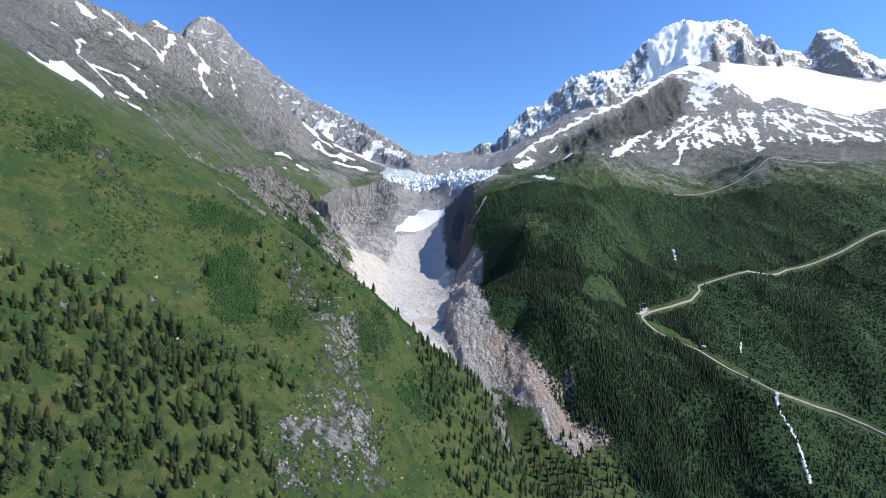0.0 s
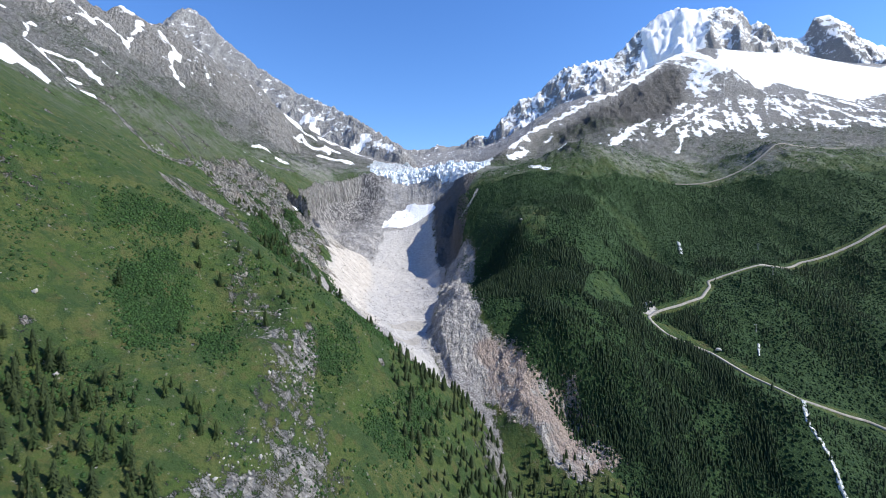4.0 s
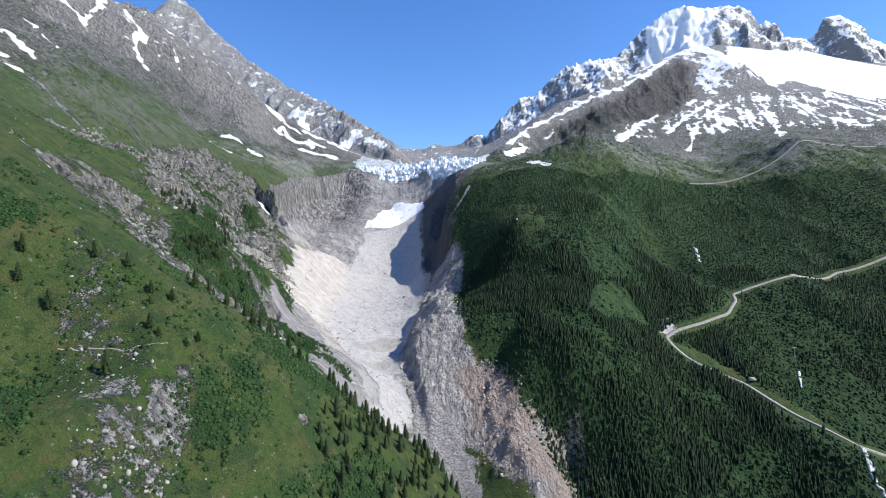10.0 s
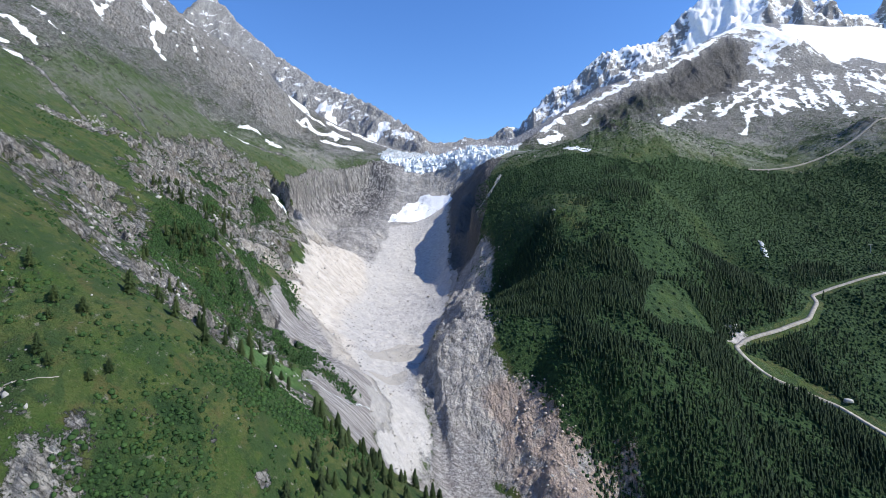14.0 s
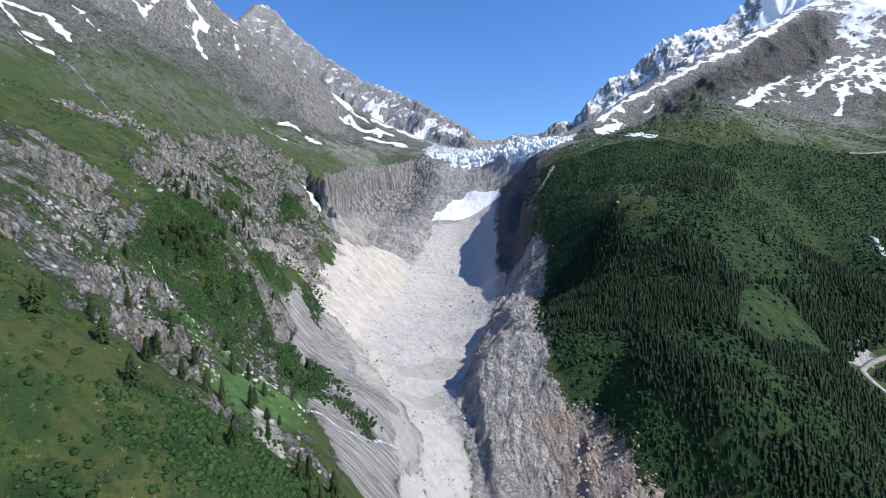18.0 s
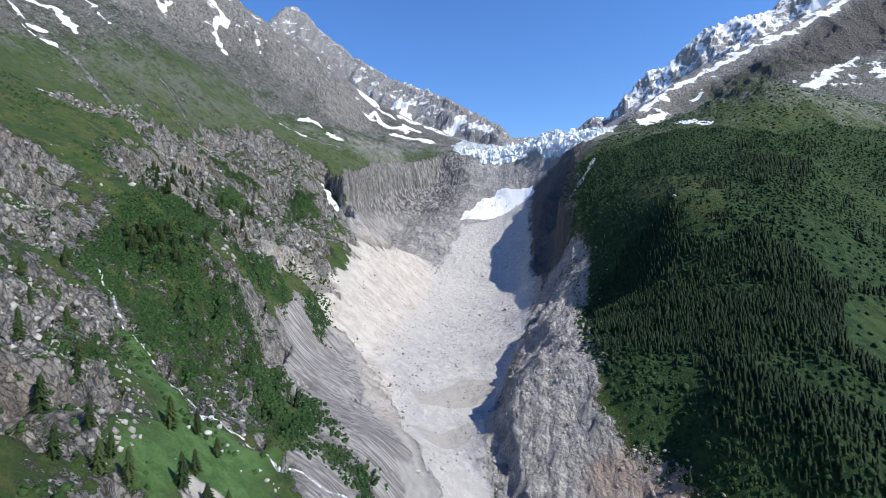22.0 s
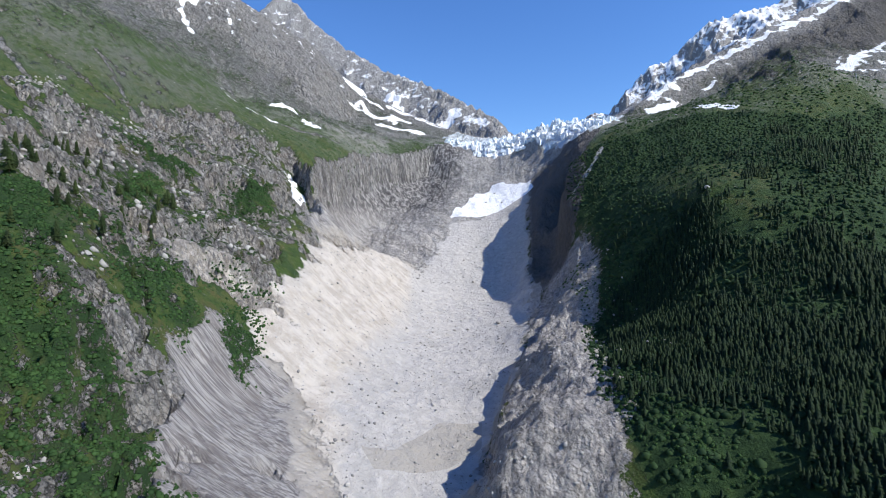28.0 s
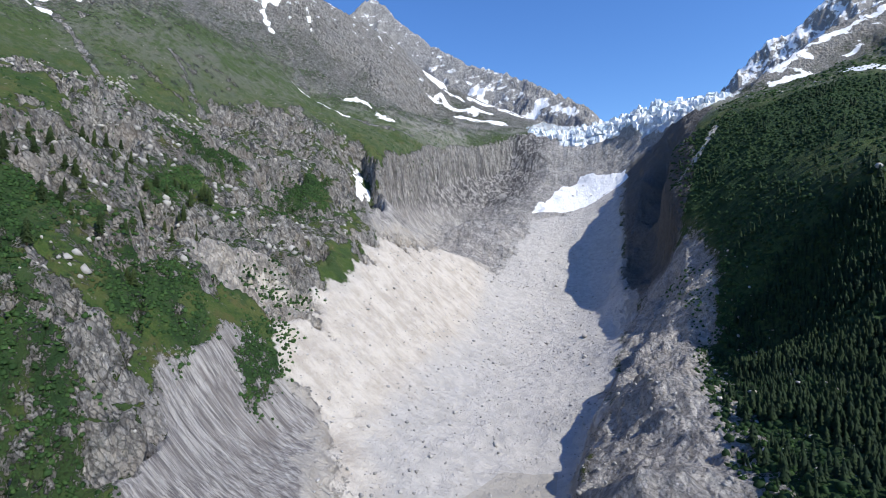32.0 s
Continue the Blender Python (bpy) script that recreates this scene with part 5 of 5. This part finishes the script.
# ---- single trees on the near slopes ----
def build_trees():
    rng = np.random.default_rng(31)
    kinds = []
    for k in range(6):
        v, f = conifer_shape(rng, 12, 7)
        crown = mesh_of("crown", v, f, SPRUCE)
        bm = bmesh.new()
        bmesh.ops.create_cone(bm, segments=7, radius1=0.016, radius2=0.004, depth=1.0, cap_ends=True, matrix=Matrix.Translation((0, 0, 0.46)))
        bmesh.ops.triangulate(bm, faces=bm.faces)
        trunk = bpy.data.meshes.new("trunk")
        bm.to_mesh(trunk)
        bm.free()
        trunk.materials.append(BARK)
        kinds.append((crown, trunk))
    groups = [
        ([(-330, 250), (-276, 365), (-234, 372), (-197, 380), (-115, 310), (-140, 200), (-213, 150), (-330, 150)], 6.5, 0.55, "spruces low on the meadow spur"),
        ([(-175, 646), (-131, 650), (-60, 655), (10, 660), (10, 635), (-60, 625), (-131, 632)], 8.0, 0.42, "spruces along the spur's crest"),
        ([(-60, 640), (10, 672), (60, 705), (95, 748), (150, 748), (225, 705), (230, 580), (90, 490), (-20, 450), (-70, 540)], 7.5, 0.6, "spruces on the spur's foot"),
        ([(-140, 540), (-90, 600), (-100, 640), (-170, 640), (-180, 590)], 12.0, 0.3, "spruces on the grassy crest"),
        ([(-260, 830), (-330, 830), (-420, 930), (-350, 1000), (-270, 900)], 11.0, 0.55, "spruces among the crags"),
        ([(-170, 430), (-140, 520), (-200, 560), (-260, 480), (-240, 400)], 17.0, 0.4, "spruces in the steep meadow"),
        ([(-200, 640), (-120, 640), (-110, 690), (-230, 735), (-300, 735)], 14.0, 0.35, "spruces on the rocky spur"),
        ([(-193, 391), (-185, 396), (-139, 382), (-152, 369)], 6.5, 0.6, "spruces in a row below the meadow"),
        ([(-293, 786), (-279, 823), (-256, 804), (-261, 784), (-278, 777)], 6.5, 0.7, "spruces at the foot of the crags"),
    ]
    rest_x, rest_y = [], []
    for k, (outline, gap, odds, group) in enumerate(groups):
        x, y = scatter(outline, gap, 70 + k, lambda x, y: odds + 0 * x)
        z = ground_z(x, y)
        order = rng.permutation(len(x))
        x, y, z = x[order], y[order], z[order]
        single = (130, 60, 60, 30, 70, 20, 30, 10, 14)[k]
        rest_x.append(x[single:]), rest_y.append(y[single:])
        for px, py, pz in zip(x[:single], y[:single], z[:single]):
            tall = rng.uniform(8, 16) if k == 0 else rng.uniform(6.5, 15.5)
            tree = new("spruce_tree")
            wide = tall * rng.uniform(1.0, 1.35)
            tree.matrix_world = Matrix.Translation((px, py, pz - 0.3)) @ Matrix.Rotation(rng.uniform(0, 6.28), 4, "Z") @ Matrix.Diagonal((wide, wide, tall, 1))
            tagged(tree, "dark green spruce standing on a steep grassy slope" if k != 4 else "dark green spruce rooted among grey crags", "tree", group)
            crown, trunk = kinds[rng.integers(0, len(kinds))]
            part("trunk", trunk, tree)
            part("crown", crown, tree)
    for px, py, tall in ((-168, 543, 9), (-156, 546, 8), (-164, 536, 6), (-148, 520, 6.5), (-134, 525, 6), (-131, 532, 6.5), (-117, 668, 8), (-260, 720, 7)):
        tree = new("pine_tree")
        tree.matrix_world = Matrix.Translation((px, py, float(ground_z(px, py)) - 0.3)) @ Matrix.Rotation(tall, 4, "Z") @ Matrix.Diagonal((1.7 * tall, 1.7 * tall, tall, 1))
        tagged(tree, "broad dark pine standing alone in the steep meadow", "tree", "single pines")
        crown, trunk = kinds[int(tall) % len(kinds)]
        part("trunk", trunk, tree)
        part("crown", crown, tree)
    x, y = np.concatenate(rest_x), np.concatenate(rest_y)
    tall = np.where(y < 390, rng.uniform(7, 15, len(x)), rng.uniform(6, 14, len(x)))
    shapes = [conifer_shape(rng, 9, 6) for _ in range(6)]
    tagged(spread(shapes, x, y, tall * rng.uniform(1.0, 1.35, len(x)), tall, LOW_SPRUCE, "spruce_wood", 0.02, 0.03, 33, True), "dark spruces scattered over the steep meadow", "trees", kind="stuff")


build_trees()


# ---- road, tracks and water: bands laid on the ground ----
def band(name, line, wide, look_, lift, step=5.0, seed=1, ragged=0.0, drape=3):
    rng = np.random.default_rng(seed)
    p = np.array(line, float)[:, :2]
    run = np.r_[0, np.cumsum(np.hypot(*np.diff(p, axis=0).T))]
    s = np.arange(0, run[-1], step)
    x, y = np.interp(s, run, p[:, 0]), np.interp(s, run, p[:, 1])
    for k in range(3):                     # rounded bends
        x[1:-1], y[1:-1] = (x[:-2] + 2 * x[1:-1] + x[2:]) / 4, (y[:-2] + 2 * y[1:-1] + y[2:]) / 4
    if ragged:
        x, y = x + 2.2 * fbm(s, 0 * s, 14, 3, 131), y + 2.2 * fbm(s, 0 * s, 14, 3, 137)
    tx, ty = np.gradient(x), np.gradient(y)
    size = np.hypot(tx, ty)
    nx, ny = -ty / size, tx / size
    half = wide / 2 * (1 + ragged * rng.uniform(-1, 1, len(s)))
    rows = []
    for side in np.linspace(-1, 1, drape):
        qx, qy = x + nx * half * side, y + ny * half * side
        rows.append(np.stack([qx, qy, ground_z(qx, qy) + lift], -1))
    z = np.maximum.reduce([r[:, 2] for r in rows])
    if ragged == 0:
        for r in rows:
            r[:, 2] = z                    # a level bench
    skirt = [rows[0] + (0, 0, -3.5), *rows, rows[-1] + (0, 0, -3.5)]
    v = np.stack(skirt, 1)
    n, m = v.shape[:2]
    i = (np.arange(n - 1)[:, None] * m + np.arange(m - 1)[None]).ravel()
    return new(name, mesh_of(name, v.reshape(-1, 3), np.stack([i, i + 1, i + 1 + m, i + m], 1), look_))


def gravel_look(t, out):
    n = Net(t)
    col = n.mix(n.span(n.noise(5, 5), 0.35, 0.65), (0.24, 0.22, 0.19), (0.35, 0.325, 0.285))
    n.link(n.mix(n.span(n.noise(0.5, 4, 0.7), 0.5, 0.7, 0, 0.5), col, (0.22, 0.20, 0.16)), out.inputs["Base Color"])
    out.inputs["Roughness"].default_value = 0.95


def water_look(t, out):
    n = Net(t)
    foam = n.span(n.noise(1.6, 5, 0.7, (1, 1, 0.5)), 0.42, 0.62)
    n.link(n.mix(foam, (0.14, 0.16, 0.15), (0.74, 0.76, 0.77)), out.inputs["Base Color"])
    out.inputs["Roughness"].default_value = 0.35


GRAVEL, WATER = material("gravel_road", gravel_look), material("white_water", water_look)
tagged(band("road", ROAD, 5.2, GRAVEL, 0.5), "pale gravel mountain road winding through forest", "road", kind="structure")
tagged(band("mountain_track", TRACK, 6, GRAVEL, 0.5), "faint gravel track across the upper slope", "track", kind="structure")
tagged(band("footpath", [(-190, 497), (-177, 502), (-165, 507), (-154, 510), (-148, 513), (-141, 519)], 0.35, GRAVEL, 0.15, 2.0, 8, 0.4), "narrow worn footpath across the steep meadow", "path", kind="structure")
tagged(band("stream", STREAM, 1.0, WATER, 0.12, 2.0, 4, 0.9), "narrow white stream tumbling down a green meadow", "stream", kind="structure")
tagged(band("waterfall", FALLS, 6, WATER, 1.2, 3.0, 5, 0.5), "white waterfall dropping over rocks below the road", "waterfall", kind="structure")
tagged(band("upper_waterfall", [(536, 1346), (527, 1320), (519, 1290)], 7, WATER, 1.5, 3.0, 6, 0.5), "short white waterfall among green scrub", "waterfall", kind="structure")
tagged(band("side_waterfall", [(520, 985), (503, 955)], 3, WATER, 1.5, 3.0, 7, 0.5), "thin white waterfall above the road", "waterfall", kind="structure")


# ---- icefall: broken towers of ice along the glacier's lip ----
def ice_look(t, out):
    n = Net(t)
    rnd = t.nodes.new("ShaderNodeObjectInfo").outputs["Random"]
    col = n.mix(n.span(n.math("ADD", n.noise(9, 5, 0.6), n.math("MULTIPLY", rnd, 0.35)), 0.4, 0.85), (0.58, 0.67, 0.74), (0.90, 0.91, 0.92))
    n.link(n.mix(n.span(n.noise(4, 5, 0.6, (1, 1, 2.5)), 0.56, 0.72, 0, 0.6), col, (0.34, 0.37, 0.38)), out.inputs["Base Color"])
    out.inputs["Roughness"].default_value = 0.5
    n.link(n.bump(n.noise(2.5, 5, 0.65), 0.6, 0.8), out.inputs["Normal"])


def build_icefall():
    rng = np.random.default_rng(44)
    look_ = material("glacier_ice", ice_look)
    shapes = []
    for k in range(8):
        bm = bmesh.new()
        bmesh.ops.create_cube(bm, size=1.0)
        bmesh.ops.subdivide_edges(bm, edges=bm.edges[:], cuts=1, use_grid_fill=True)
        for vert in bm.verts:
            vert.co += Vector(rng.normal(0, 0.09, 3))
            if vert.co.z > 0.2:
                vert.co.x *= rng.uniform(0.45, 0.9)
                vert.co.y *= rng.uniform(0.45, 0.9)
        bmesh.ops.triangulate(bm, faces=bm.faces)
        me = bpy.data.meshes.new("serac")
        bm.to_mesh(me)
        bm.free()
        me.materials.append(look_)
        shapes.append(me)
    fall = new("icefall")
    fall.location = (-100, 1860, float(ground_z(-100, 1860)))
    tagged(fall, "blue-white broken icefall at the glacier's lip", "icefall")
    lip = [(-360, 1945), (-240, 1900), (-130, 1872), (-40, 1818), (45, 1742), (90, 1860), (60, 1960), (-90, 1960), (-220, 2000), (-350, 2020)]
    x, y = scatter(lip, 13, 81)
    z = ground_z(x, y)
    for px, py, pz in zip(x[:290], y[:290], z[:290]):
        w, h = rng.uniform(6, 14), rng.uniform(6, 17)
        ob = part("serac", shapes[rng.integers(0, 8)], fall)
        ob.matrix_parent_inverse = Matrix.Identity(4)
        ob.matrix_basis = Matrix.Translation(Vector((px, py, pz + h * 0.12)) - fall.location) @ Euler((rng.normal(0, 0.12), rng.normal(0, 0.12), rng.uniform(0, 6.28))).to_matrix().to_4x4() @ Matrix.Diagonal((w, w * rng.uniform(0.6, 1.2), h, 1))


build_icefall()


# ---- boulders that can be told apart ----
def build_boulders():
    rng = np.random.default_rng(55)
    shapes = []
    for k in range(6):
        v, f = stone_shape(rng, 2)
        shapes.append(mesh_of("boulder", v, f, BOULDER))
    spots = [((-190, 722), 6.5, "pale grey boulder beside a white stream"), ((-102, 1284), 9, "dark flat boulder on grey glacier debris"), ((129, 1190), 8, "pale boulder among forest on the slope"), ((-146, 700), 5, "pale boulder in a green meadow"), ((-150, 712), 4, "pale boulder in a green meadow"), ((-262, 388), 5, "pale boulder on the steep meadow"), ((-230, 366), 5, "pale boulder on the steep meadow")]
    for (px, py), size, label in spots:
        ob = new("boulder", shapes[rng.integers(0, 6)])
        ob.matrix_world = Matrix.Translation((px, py, float(ground_z(px, py)) + size * 0.2)) @ Matrix.Rotation(rng.uniform(0, 6), 4, "Z") @ Matrix.Diagonal((size, size, size, 1))
        tagged(ob, label, "boulder", "boulders")
    for outline, gap, odds, lo, hi, label in ((FLOOR, 22, 0.25, 2, 5.5, "grey boulder lying on glacier debris"), ([(-150, 690), (-185, 715), (-160, 740), (-125, 725), (-118, 700)], 7, 0.4, 1.5, 3.6, "pale boulder in a rockfall on the meadow"), ([(20, 960), (10, 1170), (50, 1180), (60, 960)], 14, 0.5, 1.8, 4.5, "pale boulder at the edge of the forest")):
        x, y = scatter(outline, gap, 90 + gap, lambda x, y: odds + 0 * x)
        for px, py in zip(x, y):
            size = rng.uniform(lo, hi)
            ob = new("boulder", shapes[rng.integers(0, 6)])
            ob.matrix_world = Matrix.Translation((px, py, float(ground_z(px, py)) + size * 0.18)) @ Matrix.Rotation(rng.uniform(0, 6), 4, "Z") @ Matrix.Diagonal((size, size, size, 1))
            tagged(ob, label, "boulder", "boulders")


build_boulders()


# ---- masts of the lift, a station and a rock by the road ----
def steel_look(t, out):
    n = Net(t)
    n.link(n.mix(n.noise(1.5, 4), (0.30, 0.31, 0.32), (0.46, 0.47, 0.48)), out.inputs["Base Color"])
    out.inputs["Metallic"].default_value, out.inputs["Roughness"].default_value = 0.6, 0.5


def concrete_look(t, out):
    n = Net(t)
    n.link(n.mix(n.noise(2.5, 5), (0.26, 0.25, 0.24), (0.38, 0.37, 0.35)), out.inputs["Base Color"])
    out.inputs["Roughness"].default_value = 0.9


STEEL, CONCRETE = material("galvanised_steel", steel_look), material("weathered_concrete", concrete_look)


def bar(bm, a, b, r):
    a, b = Vector(a), Vector(b)
    m = Matrix.Translation((a + b) / 2) @ (b - a).to_track_quat("Z", "Y").to_matrix().to_4x4()
    bmesh.ops.create_cone(bm, segments=6, radius1=r, radius2=r, depth=(b - a).length, cap_ends=True, matrix=m)


def bm_mesh(name, bm, look_):
    me = bpy.data.meshes.new(name)
    bm.to_mesh(me)
    bm.free()
    me.materials.append(look_)
    return me


def lift_mast(x, y, tall):
    mast = new("lift_mast")
    mast.location = (x, y, float(ground_z(x, y)) - 0.5)
    tagged(mast, "grey steel lift mast standing among trees", "mast", "lift masts")
    bm = bmesh.new()
    bmesh.ops.create_cone(bm, segments=12, radius1=0.75, radius2=0.45, depth=tall, cap_ends=True, matrix=Matrix.Translation((0, 0, tall / 2)))
    part("pole", bm_mesh("pole", bm, STEEL), mast)
    bm = bmesh.new()
    bar(bm, (-3.2, 0, tall), (3.2, 0, tall), 0.32)
    part("cross_arm", bm_mesh("cross_arm", bm, STEEL), mast)
    for side in (-1, 1):
        bm = bmesh.new()
        bar(bm, (side * 2.9, -1.6, tall - 0.5), (side * 2.9, 1.6, tall - 0.5), 0.22)
        for k in range(4):
            bmesh.ops.create_cone(bm, segments=10, radius1=0.28, radius2=0.28, depth=0.12, cap_ends=True, matrix=Matrix.Translation((side * 2.9, -1.2 + 0.8 * k, tall - 0.85)) @ Matrix.Rotation(radians(90), 4, "Y"))
        part("sheave_train", bm_mesh("sheave_train", bm, STEEL), mast)
    bm = bmesh.new()
    bmesh.ops.create_cube(bm, size=1.0, matrix=Matrix.Translation((0, 0, 0.4)) @ Matrix.Diagonal((2.4, 2.4, 1.6, 1)))
    part("footing", bm_mesh("footing", bm, CONCRETE), mast)


for mx, my, mh in ((640, 1140, 16), (720, 1330, 15), (530, 1010, 14), (470, 1660, 14)):
    lift_mast(mx, my, mh)


def rock_by_road():
    rng = np.random.default_rng(77)
    v, f = stone_shape(rng, 2)
    ob = new("boulder", mesh_of("boulder", v, f, BOULDER))
    ob.matrix_world = Matrix.Translation((432, 948, float(ground_z(432, 948)) + 2)) @ Matrix.Diagonal((15, 13, 12, 1))
    tagged(ob, "large grey boulder beside the gravel road", "boulder", "boulders")


rock_by_road()
